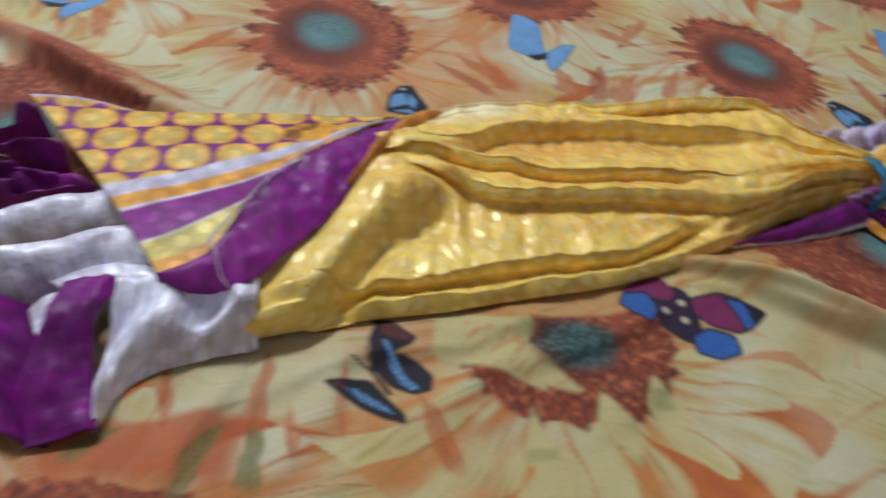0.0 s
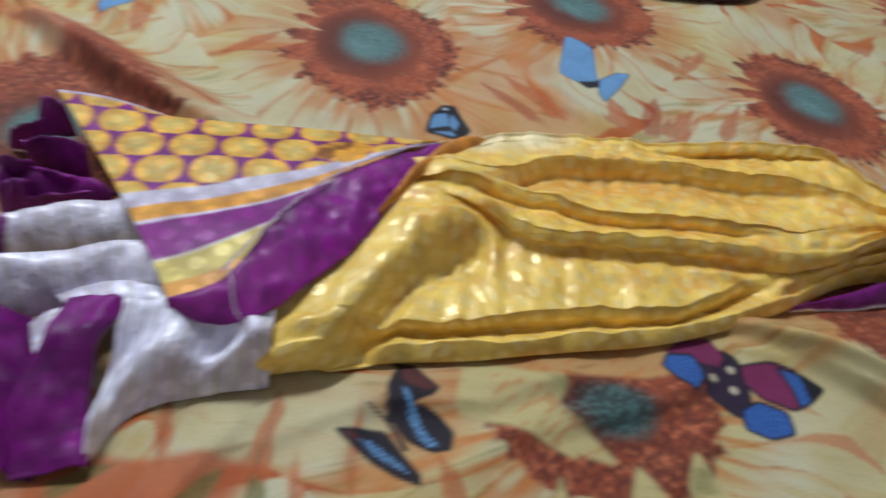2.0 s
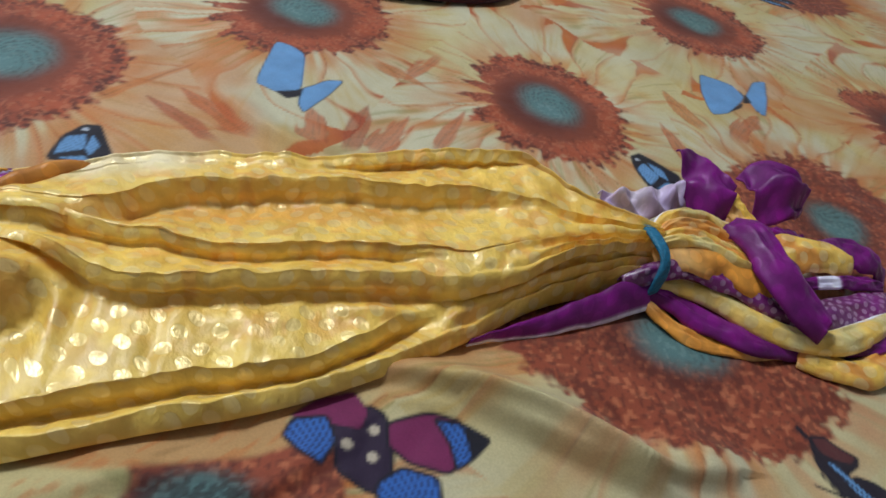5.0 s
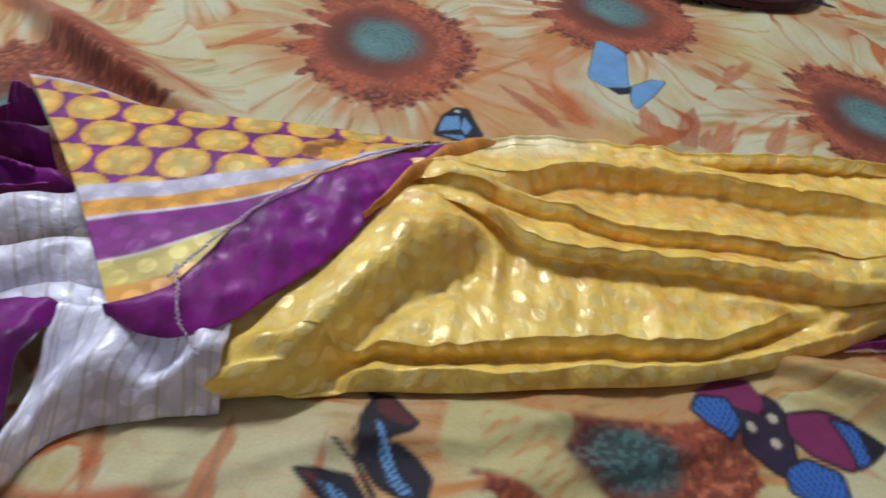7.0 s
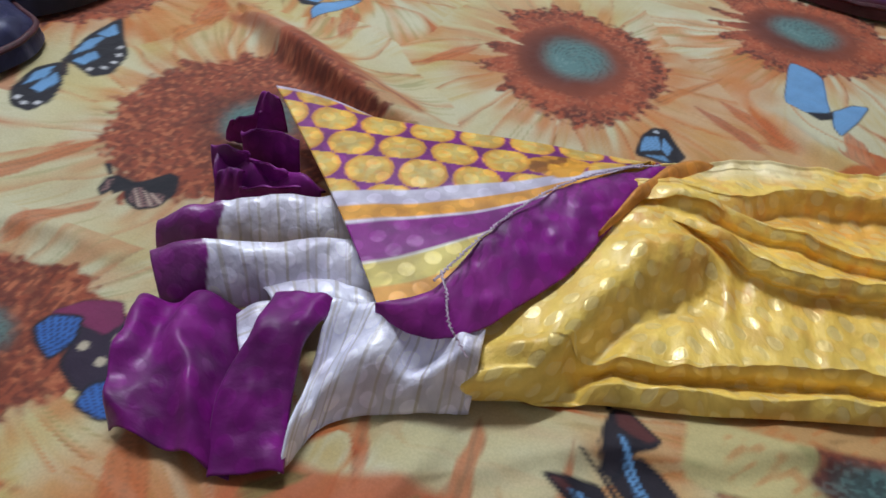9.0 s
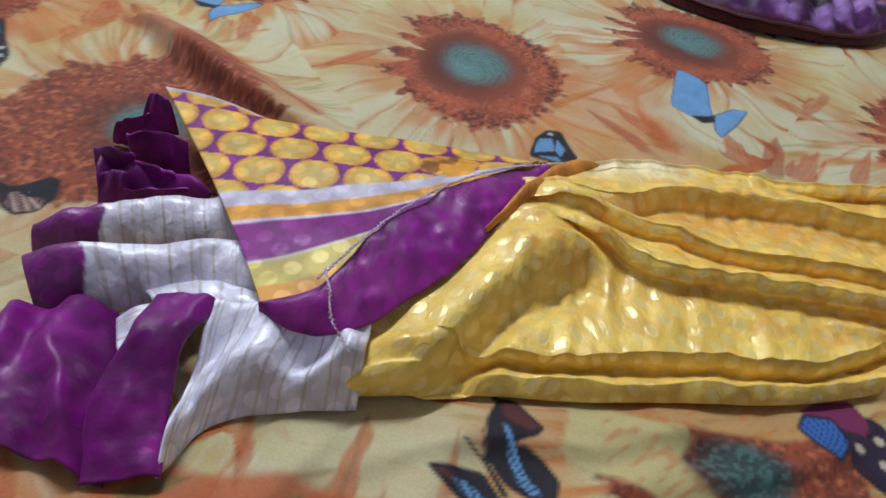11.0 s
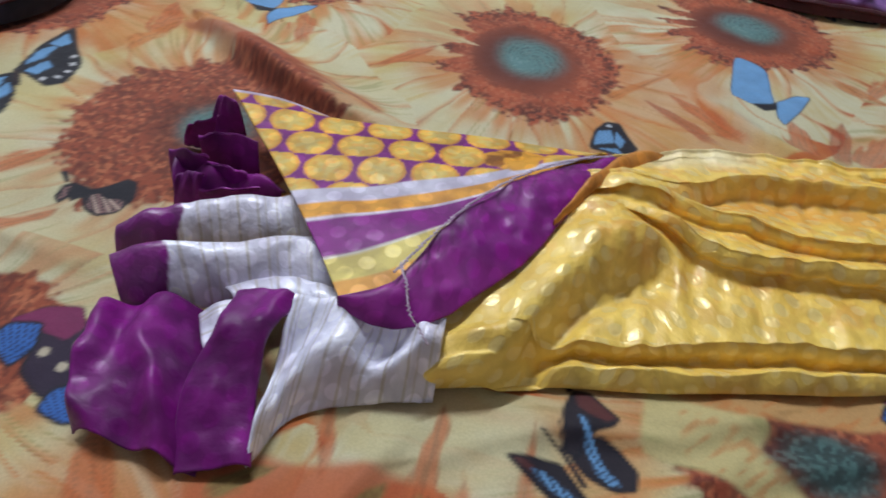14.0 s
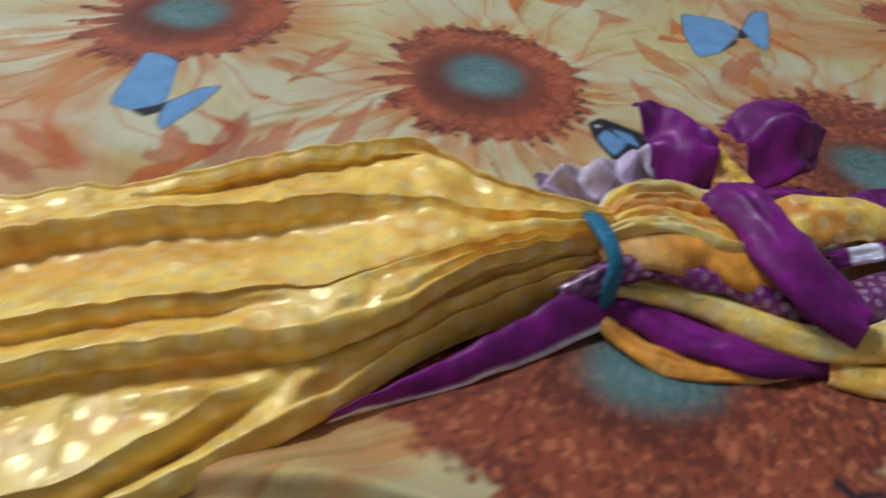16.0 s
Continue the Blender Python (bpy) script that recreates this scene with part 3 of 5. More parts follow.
for poly in ([(0.015, 0.478), (0.062, 0.474), (0.068, 0.460), (0.060, 0.446), (0.073, 0.421), (0.045, 0.432), (0.01, 0.436)],
             [(0.062, 0.415), (0.067, 0.397), (0.080, 0.385), (0.055, 0.38)], [(0.100, 0.425), (0.094, 0.405), (0.112, 0.38), (0.118, 0.40)],
             [(0.130, 0.436), (0.122, 0.415), (0.138, 0.39), (0.146, 0.415)]):
    d = inside(rounded(poly), SX, SY)
    fill = mix(CREAM, OLIVE, 0.45 * step(0.5, 0.8, vnoise(SX * 60, SY * 240, 15)))
    PRINT = mix(PRINT, fill, step(0.002, -0.002, d))
for poly, colour in (([(0.0, 0.505), (0.118, 0.500), (0.128, 0.480), (0.110, 0.474), (0.080, 0.470), (0.055, 0.464), (0.02, 0.470)], C(206, 160, 104)), ([(0.028, 0.462), (0.056, 0.456), (0.074, 0.440), (0.092, 0.422), (0.06, 0.428), (0.03, 0.440)], CREAM)):
    d = inside(rounded(poly), SX, SY)
    fill = mix(np.broadcast_to(colour, PRINT.shape), ORANGE, 0.5 * step(0.5, 0.8, vnoise((SX + SY) * 90, (SX - SY) * 300, 19)))
    PRINT = mix(PRINT, fill, step(0.003, -0.002, d))
heart = np.hypot((SX - 0.090) / 0.030, (SY - 0.452 - 0.15 * (SX - 0.09)) / 0.018)
PRINT = mix(PRINT, mix(DARK * 0.7, TEAL * 0.7, step(0.45, 0.7, vnoise(SX * 480, SY * 480, 68))), 0.75 * step(1.1, 0.5, heart))
# a red petal beside the long fold, its red also painting in the fold's shade
d = inside(rounded([(-0.345, 0.738), (-0.28, 0.702), (-0.22, 0.674), (-0.16, 0.648), (-0.165, 0.636), (-0.23, 0.656), (-0.29, 0.684), (-0.345, 0.712)]), SX, SY)
PRINT = mix(PRINT, mix(mix(RUST, BRICK, fbm(SX * 60, SY * 60, 16)), C(226, 150, 84), 0.7 * step(0.52, 0.75, vnoise((SX + 2 * SY) * 110, (2 * SX - SY) * 9, 18))), 0.8 * step(0.006, -0.004, d + 0.004 * vnoise(SX * 120, SY * 120, 17)))


def blade(out, X, Y, base, tip, half, colour, strength=0.72):
    """A printed leaf or petal from its base to its tip, with a darker rib and streaks along it."""
    ax, ay = base
    ex, ey = tip[0] - ax, tip[1] - ay
    size = math.hypot(ex, ey)
    t = ((X - ax) * ex + (Y - ay) * ey) / size ** 2
    d = ((X - ax) * ey - (Y - ay) * ex) / size + 0.0012 * np.sin(5 * t)
    w = half * np.clip(4 * t * (1 - t), 0, 1) ** 0.7 * (1.25 - 0.5 * t)
    w = w * (0.35 + 1.1 * vnoise(t * 4 + ax * 90, d * 260 + 30, 67))
    inside_it = step(-0.0008, 0.0022, w - np.abs(d)) * step(0.0, 0.25, t) * (t < 1)
    tone = mix(np.broadcast_to(colour, out.shape), colour * 0.55, 0.7 * step(0.45, 0.8, vnoise(d * 900 + 50, t * 5, 63)))
    tone = mix(tone, colour * 0.4, 0.6 * step(0.0006, 0.0002, np.abs(d)))
    return mix(out, tone, strength * inside_it)


LEAF, FLAME = C(120, 124, 70), C(206, 104, 54)
low = SY - 0.396 - 0.25 * (SX + 0.108) + 0.02 * (fbm(SX * 30, SY * 30, 64) - 0.5)
PRINT = mix(PRINT, mix(FLAME, BRICK, fbm(SX * 50, SY * 50, 65)), 0.85 * step(0.003, -0.003, low) * step(-0.17, -0.155, SX) * step(-0.07, -0.085, SX) * step(0.358, 0.372, SY))
pale = step(0.004, -0.004, np.hypot((SX + 0.075) / 0.052, (SY - 0.425) / 0.026) * 0.03 - 0.03)
PRINT = mix(PRINT, mix(PALE, CREAM, fbm(SX * 30, SY * 60, 66)), 0.8 * pale)
for base, tip, half, colour in (
        ((-0.070, 0.380), (-0.074, 0.438), 0.006, FLAME), ((-0.029, 0.384), (-0.035, 0.438), 0.004, FLAME), ((-0.103, 0.352), (-0.088, 0.397), 0.006, LEAF),
        ((-0.154, 0.370), (-0.130, 0.393), 0.005, LEAF), ((-0.066, 0.358), (-0.075, 0.396), 0.007, LEAF), ((0.028, 0.372), (0.003, 0.416), 0.006, FLAME),
        ((-0.176, 0.340), (-0.210, 0.392), 0.008, FLAME), ((-0.110, 0.385), (-0.122, 0.430), 0.004, FLAME), ((-0.050, 0.375), (-0.060, 0.410), 0.004, FLAME),
        ((0.164, 0.690), (0.190, 0.750), 0.011, FLAME), ((0.128, 0.690), (0.120, 0.745), 0.010, FLAME), ((0.145, 0.688), (0.160, 0.760), 0.008, BRICK),
        ((0.090, 0.700), (0.030, 0.752), 0.009, FLAME), ((0.070, 0.690), (0.012, 0.735), 0.007, BRICK), ((0.205, 0.700), (0.235, 0.770), 0.008, FLAME),
        ((-0.020, 0.715), (0.035, 0.790), 0.006, ORANGE), ((0.225, 0.860), (0.190, 0.800), 0.008, FLAME), ((0.160, 0.830), (0.215, 0.790), 0.007, ORANGE),
        ((0.420, 0.700), (0.405, 0.790), 0.009, FLAME), ((0.450, 0.780), (0.430, 0.850), 0.010, ORANGE), ((0.470, 0.770), (0.520, 0.830), 0.011, FLAME),
        ((-0.190, 0.700), (-0.150, 0.760), 0.007, FLAME), ((-0.245, 0.715), (-0.265, 0.770), 0.010, FLAME), ((-0.350, 0.690), (-0.365, 0.745), 0.010, FLAME),
        ((-0.360, 0.660), (-0.350, 0.720), 0.008, ORANGE), ((-0.380, 0.480), (-0.330, 0.545), 0.010, FLAME), ((-0.330, 0.450), (-0.300, 0.500), 0.007, FLAME)):
    PRINT = blade(PRINT, SX, SY, base, tip, half, colour)
for kind, x, y, size, turn in BUTTERFLIES:
    a = slice(np.searchsorted(gx, x - 0.11), np.searchsorted(gx, x + 0.11))
    b = slice(np.searchsorted(gy, y - 0.11), np.searchsorted(gy, y + 0.11))
    PRINT[a, b] = kind(PRINT[a, b], SX[a, b], SY[a, b], x, y, size, turn)


# folds of the sheet: path, height, half-width to the near side and to the far side
def crease(X, Y, pts, height, near_w, far_w):
    q = spline(pts, 60)
    z = np.zeros(X.shape)
    (x0, y0), (x1, y1) = q.min(0) - 0.06, q.max(0) + 0.06
    a = slice(np.searchsorted(gx, x0), np.searchsorted(gx, x1))
    b = slice(np.searchsorted(gy, y0), np.searchsorted(gy, y1))
    xs, ys = X[a, b], Y[a, b]
    d, along, side = np.full(xs.shape, 9.0), np.zeros(xs.shape), np.ones(xs.shape)
    for k in range(len(q)):
        r = np.hypot(xs - q[k, 0], ys - q[k, 1])
        e = q[min(k + 1, len(q) - 1)] - q[max(k - 1, 0)]
        m = r < d
        d[m], along[m] = r[m], k / (len(q) - 1)
        side[m] = np.sign(e[0] * (ys - q[k, 1]) - e[1] * (xs - q[k, 0]))[m]
    w = np.where(side > 0, far_w, near_w)
    z[a, b] = height * np.exp(-(d / w) ** 2) * np.sin(np.pi * np.clip(0.06 + 0.88 * along, 0, 1)) ** 0.6
    return z


SHEET_Z = 0.004 * (fbm(SX * 9, SY * 9, 51) - 0.5) + 0.0035 * (fbm(SX * 35, SY * 28, 52) - 0.5)
for pts, height, wn, wf in (
        ([(0.155, 0.520), (0.180, 0.515), (0.206, 0.508), (0.240, 0.495), (0.264, 0.480), (0.284, 0.467), (0.325, 0.467)], 0.016, 0.0045, 0.015),
        ([(0.205, 0.503), (0.225, 0.493), (0.250, 0.480), (0.276, 0.466), (0.300, 0.452)], 0.013, 0.0040, 0.009),
        ([(0.240, 0.520), (0.290, 0.500), (0.330, 0.470), (0.370, 0.455)], 0.005, 0.012, 0.022),
        ([(-0.075, 0.41), (-0.05, 0.425), (-0.015, 0.44), (0.03, 0.447), (0.07, 0.470)], 0.005, 0.006, 0.016),
        ([(0.045, 0.430), (0.085, 0.448), (0.120, 0.462), (0.150, 0.485)], 0.005, 0.006, 0.014),
        ([(-0.325, 0.718), (-0.280, 0.682), (-0.225, 0.648), (-0.168, 0.626)], 0.021, 0.007, 0.024),
        ([(0.060, 0.748), (0.087, 0.717), (0.125, 0.685)], 0.006, 0.006, 0.014),
        ([(0.02, 0.455), (0.06, 0.462), (0.10, 0.468)], 0.004, 0.006, 0.012),
        ([(0.0, 0.400), (0.04, 0.43), (0.06, 0.455)], 0.003, 0.008, 0.010),
        ([(-0.06, 0.37), (-0.04, 0.41), (-0.03, 0.445)], 0.003, 0.008, 0.010),
        ([(-0.11, 0.36), (-0.10, 0.39), (-0.085, 0.42)], 0.004, 0.006, 0.010),
        ([(0.10, 0.40), (0.13, 0.43), (0.15, 0.47)], 0.003, 0.007, 0.012),
        ([(0.16, 0.505), (0.20, 0.50), (0.23, 0.485)], 0.003, 0.005, 0.010),
        ([(-0.40, 0.80), (-0.33, 0.77), (-0.26, 0.73)], 0.006, 0.010, 0.020),
        ([(0.10, 0.70), (0.16, 0.69), (0.22, 0.70)], 0.003, 0.008, 0.012),
        ([(0.36, 0.42), (0.42, 0.45), (0.50, 0.47)], 0.004, 0.008, 0.012),
        ([(-0.36, 0.46), (-0.31, 0.47), (-0.26, 0.465)], 0.004, 0.007, 0.012)):
    SHEET_Z += crease(SX, SY, pts, height, wn, wf)
# over the mattress edges the sheet hangs down
drop = np.maximum.reduce((BX0 + 0.02 - SX, SX - BX1 + 0.02, BY0 + 0.02 - SY, SY - BY1 + 0.02, 0 * SX))
SHEET_Z -= 6.5 * drop + 0.0
FADED = 0.8
sheet = part("bed_sheet", sheet_mesh("bed_sheet", SX, SY, SHEET_Z, PRINT * FADED), COTTON)
tagged(sheet, "cotton bed sheet printed with large sunflowers and butterflies", "bed sheet")

# ---- the tied garment: a yellow spotted satin skirt lying on the sheet ----
GOLD, AMBER, BUTTER, LEMON = C(244, 200, 88), C(226, 152, 60), C(240, 226, 184), C(242, 206, 98)
PURPLE, PLUM, SILVER, LILAC = C(126, 20, 122), C(84, 10, 82), C(238, 236, 252), C(200, 182, 216)
garment = tagged(new("satin_skirt"), "yellow spotted satin skirt with purple and white borders, gathered and tied", "skirt")


def line(pts, x):
    q = spline(pts, 80)
    o = np.argsort(q[:, 0])
    return np.interp(x, q[o, 0], q[o, 1])


# crests of the folds seen from above, near edge first; they all run together at the tie
F_RIM = [(-0.088, 0.442), (-0.063, 0.450), (-0.028, 0.461), (0.022, 0.472), (0.063, 0.484), (0.113, 0.497), (0.155, 0.514), (0.203, 0.539), (0.261, 0.573), (0.328, 0.590)]
F_PANEL = [(-0.088, 0.462), (-0.052, 0.470), (-0.025, 0.476), (0.015, 0.486), (0.062, 0.499), (0.126, 0.514), (0.155, 0.528), (0.175, 0.542), (0.200, 0.553), (0.260, 0.580), (0.328, 0.5935)]
F_MAIN = [(-0.088, 0.515), (-0.030, 0.552), (0.000, 0.560), (0.021, 0.551), (0.040, 0.543), (0.060, 0.541), (0.093, 0.545), (0.139, 0.553), (0.169, 0.556), (0.199, 0.557), (0.232, 0.565), (0.272, 0.585), (0.328, 0.596)]
F_TWIN = [(-0.088, 0.538), (-0.030, 0.568), (0.002, 0.574), (0.028, 0.572), (0.080, 0.567), (0.109, 0.568), (0.139, 0.572), (0.200, 0.574), (0.236, 0.583), (0.274, 0.594), (0.328, 0.599)]
F_HIGH = [(-0.088, 0.560), (-0.020, 0.580), (0.018, 0.583), (0.040, 0.594), (0.059, 0.605), (0.109, 0.614), (0.176, 0.621), (0.246, 0.621), (0.276, 0.612), (0.328, 0.602)]
F_FAR = [(-0.088, 0.590), (-0.020, 0.600), (0.032, 0.624), (0.089, 0.635), (0.144, 0.642), (0.181, 0.650), (0.230, 0.656), (0.258, 0.652), (0.283, 0.630), (0.328, 0.605)]
DIAGONAL = [(-0.088, 0.420), (-0.073, 0.433), (-0.053, 0.458), (-0.043, 0.475), (-0.030, 0.499), (-0.014, 0.518), (0.015, 0.535), (0.06, 0.545)]

bx = np.linspace(-0.088, 0.326, 420)
left, tie = step(0.0, -0.06, bx), step(0.21, 0.322, bx)


def span(a, b, c, d):
    """1 between b and c along the cloth, fading out to a and d."""
    return step(a, b, bx) * step(d, c, bx)


def uneven(seed, pitch=0.018):
    return vnoise(bx / pitch, 0 * bx + seed, seed) - 0.5


# each fold: crest, its height, how far it drops in front, where it stands proud, how far it hangs over, width of the drop
FOLDS = [
    (F_RIM, 0.0125 + 0.008 * tie, 0.011, np.ones(420), 0.0024, 0.0022),
    (F_PANEL, 0.0185 + 0.001 * left + 0.006 * tie, 0.0125, span(-0.06, -0.02, 0.165, 0.205), 0.0012, 0.0008),
    (F_MAIN, 0.0335 - 0.002 * left, 0.0125, span(-0.012, 0.02, 0.20, 0.30), 0.0018, 0.0006),
    (F_TWIN, 0.0350 - 0.003 * left, 0.0075, span(-0.02, 0.025, 0.16, 0.215), 0.0012, 0.0012),
    (F_HIGH, 0.0375 - 0.006 * left - 0.003 * tie, 0.0125, span(0.012, 0.045, 0.20, 0.27), 0.0014, 0.0060),
    (F_FAR, 0.0340 - 0.008 * left + 0.005 * span(0.14, 0.2, 0.25, 0.28), 0.0080, span(0.125, 0.17, 0.24, 0.268), 0.0022, 0.0012)]

rows = []
y, z = line(F_RIM, bx) - 0.0050, 0 * bx + 0.0015
rows += [(y + 0.003, z), (y, z + 0.0035)]
for k, (crest, top, fall, proud, over, foot) in enumerate(FOLDS):
    y = line(crest, bx) + 0.0022 * uneven(100 + k) + 0.0014 * uneven(120 + k, 0.0075)
    z = top + 0.0024 * uneven(140 + k, 0.022) + 0.0019 * uneven(160 + k, 0.0065)
    if k:
        squeeze = 1 - 0.75 * tie
        rows += [(y - (foot + 0.0035 + 0.004 * (1 - proud)) * squeeze, z - fall * proud * squeeze - 0.001),
                 (y - (over + 0.0022) * squeeze, z - 0.45 * fall * proud * squeeze - 0.0006)]
    rows.append((y - 0.0007, z - 0.0006))
    rows.append((y + 0.0022 * (1 - 0.7 * tie), z))
far_y = line(F_FAR, bx) + 0.0085
rows += [(far_y - 0.002, 0.62 * rows[-1][1]), (far_y + 0.001, 0 * bx + 0.002)]
KY, KZ = np.stack([r[0] for r in rows], 1), np.stack([r[1] for r in rows], 1)


def across(K, m=11):
    """A smooth curve across the folds through their control lines."""
    p = np.concatenate((K[:, :1], K, K[:, -1:]), 1)
    f = np.linspace(0, 1, m, endpoint=False)[None, None]
    a, b, c, d = (p[:, i:p.shape[1] - 3 + i, None] for i in range(4))
    q = 0.5 * (2 * b + (c - a) * f + (2 * a - 5 * b + 4 * c - d) * f ** 2 + (3 * b - a - 3 * c + d) * f ** 3)
    return np.concatenate((q.reshape(len(K), -1), K[:, -1:]), 1)


YB, ZB = across(KY), across(KZ)
XB = np.repeat(bx[:, None], YB.shape[1], 1)
VB = np.repeat(np.linspace(0, 1, YB.shape[1])[None], len(bx), 0)
lift = step(0.0, 0.006, ZB - 0.002)
# the diagonal roll at the near corner, the peak above it and small puckers
ledge_y = line(DIAGONAL, bx)[:, None]
ledge_d = (YB - ledge_y) / np.sqrt(1 + np.gradient(ledge_y[:, 0], bx)[:, None] ** 2)
ledge = np.where(ledge_d < 0, np.exp(-(ledge_d / 0.0036) ** 2), np.exp(-(ledge_d / 0.020) ** 2)) - 0.75 * np.exp(-((ledge_d + 0.0125) / 0.0080) ** 2)
ZB += lift * 0.0130 * ledge * span(-0.2, -0.1, 0.0, 0.035)[:, None]
LOBE = [(-0.088, 0.470), (-0.060, 0.500), (-0.045, 0.515), (-0.020, 0.525), (0.000, 0.533), (0.022, 0.541), (0.060, 0.548)]
lobe_y = line(LOBE, bx)[:, None]
lobe_d = (YB - lobe_y) / np.sqrt(1 + np.gradient(lobe_y[:, 0], bx)[:, None] ** 2)
lobe = np.where(lobe_d < 0, np.exp(-(lobe_d / 0.0026) ** 2), np.exp(-(lobe_d / 0.014) ** 2)) - 0.8 * np.exp(-((lobe_d + 0.0048) / 0.0034) ** 2)
ZB += lift * 0.0060 * lobe * span(-0.044, -0.018, 0.005, 0.03)[:, None]
for cx, cy, wx, wy, h in ((0.024, 0.527, 0.0045, 0.012, 0.006), (0.001, 0.572, 0.016, 0.006, 0.006), (-0.018, 0.556, 0.010, 0.008, 0.004), (0.158, 0.541, 0.018, 0.0035, 0.004), (0.09, 0.530, 0.03, 0.004, 0.0016)):
    ZB += lift * h * np.exp(-((XB - cx) / wx) ** 2 - ((YB - cy) / wy) ** 2)
# gathers fan out of the tie
gather = step(0.20, 0.30, XB)
ZB += lift * gather * 0.0030 * np.sin(2 * np.pi * (11 * VB + 0.5 * vnoise(XB * 9, VB * 3, 5)))
ZB += lift * (0.0022 * (vnoise(XB * 34, YB * 60, 71) - 0.5) + 0.0015 * (vnoise(XB * 85, YB * 95, 72) - 0.5) + 0.0007 * (vnoise(XB * 190, YB * 190, 73) - 0.5))
under = step(-0.030, -0.052, XB) * step(-0.002, 0.008, YB - line([(-0.108, 0.447), (-0.088, 0.454), (-0.068, 0.478), (-0.048, 0.508), (-0.028, 0.558)], bx)[:, None])
ZB = np.maximum(np.where(under > 0, np.minimum(ZB, 0.029 + 0.02 * (1 - under)), ZB), 0.0015)


def cloth_coords(X, Y, Z):
    """Metres along and across the cloth, counted from the middle of it."""
    P = np.stack((X, Y, Z), -1)
    v = np.zeros(X.shape)
    v[:, 1:] = np.cumsum(np.linalg.norm(np.diff(P, axis=1), axis=2), 1)
    v -= v[:, X.shape[1] // 2][:, None]
    return X + 0.15 * (Y - 0.55), v


tone = fbm(XB * 26, YB * 40, 81)
speck = fbm(XB * 120, YB * 120, 82)
dye = mix(GOLD, LEMON, step(0.35, 0.7, tone))
dye = mix(dye, AMBER, 0.5 * step(0.52, 0.70, speck))
dye = mix(dye, LEMON, 0.75 * step(0.53, 0.50, YB - 0.05 * XB))
# amber along the hollow below F_HIGH: the fold's shade put into the dye
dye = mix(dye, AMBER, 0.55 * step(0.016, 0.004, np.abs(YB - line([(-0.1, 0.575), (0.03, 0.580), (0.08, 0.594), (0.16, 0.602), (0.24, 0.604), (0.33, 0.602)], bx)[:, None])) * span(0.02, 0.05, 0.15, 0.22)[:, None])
# pale butter patch at the left of the far fold
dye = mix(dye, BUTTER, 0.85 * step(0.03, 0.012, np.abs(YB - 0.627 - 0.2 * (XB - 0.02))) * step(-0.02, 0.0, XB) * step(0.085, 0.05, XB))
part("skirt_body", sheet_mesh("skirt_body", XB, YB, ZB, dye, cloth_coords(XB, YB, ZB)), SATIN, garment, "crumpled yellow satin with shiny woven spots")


def patch_between(name, A, B, n, m, arch, colour, material, label="", thick=0.0009, ripple=0.0, waves=0.0, seed=1, sink=0.0, fan=0.0, fans=0.0, crumple=1.0):
    """Cloth stretched between two edges (x, y, z), arched in between."""
    a, b = spline(A, n), spline(B, n)
    v = np.linspace(0, 1, m)[None, :, None]
    P = a[:, None] * (1 - v) + b[:, None] * v
    U = np.repeat(np.linspace(0, 1, n)[:, None], m, 1)
    V = np.repeat(np.linspace(0, 1, m)[None], n, 0)
    X, Y, Z = P[..., 0], P[..., 1], P[..., 2].copy()
    Z = Z + arch * np.clip(np.sin(np.pi * V), 0, 1) ** 0.7
    Z += ripple * np.sin(2 * np.pi * (waves * V + 0.6 * vnoise(U * 3, V * 2, seed)))
    Z += fan * np.sin(2 * np.pi * (fans * U + 0.8 * vnoise(U * 2, V * 2, seed + 6))) * np.sin(np.pi * np.clip(V, 0.08, 0.92))
    Z += crumple * (0.0040 * (vnoise(X * 60, Y * 60, seed + 3) - 0.5) + 0.0020 * (vnoise(X * 150, Y * 150, seed + 4) - 0.5))
    Z = np.maximum(Z - sink, 0.0015)
    col = colour(U, V, X, Y) if callable(colour) else np.broadcast_to(colour, (*X.shape, 3))
    return part(name, sheet_mesh(name, X, Y, Z, col, thread_coords(X, Y, Z)), material, garment, label, thick)


def border_dye(at, wobble=0.02, outer=PURPLE):
    """Purple up to the seam at this share of the length, white past it."""
    def paint(U, V, X, Y):
        seam = at + wobble * np.sin(5 * V)
        base = mix(outer, PLUM, 0.6 * step(0.4, 0.7, fbm(X * 50, Y * 50, 9)))
        return mix(base, mix(SILVER, C(212, 206, 222), step(0.4, 0.7, fbm(X * 40, Y * 40, 10))), step(seam - 0.006, seam + 0.006, U))
    return paint


def purple_dye(U, V, X, Y):
    return mix(PURPLE, PLUM, 0.7 * step(0.35, 0.7, fbm(X * 45, Y * 45, 19)))


def white_dye(U, V, X, Y):
    return mix(SILVER, C(210, 204, 220), step(0.4, 0.7, fbm(X * 40, Y * 40, 10)))


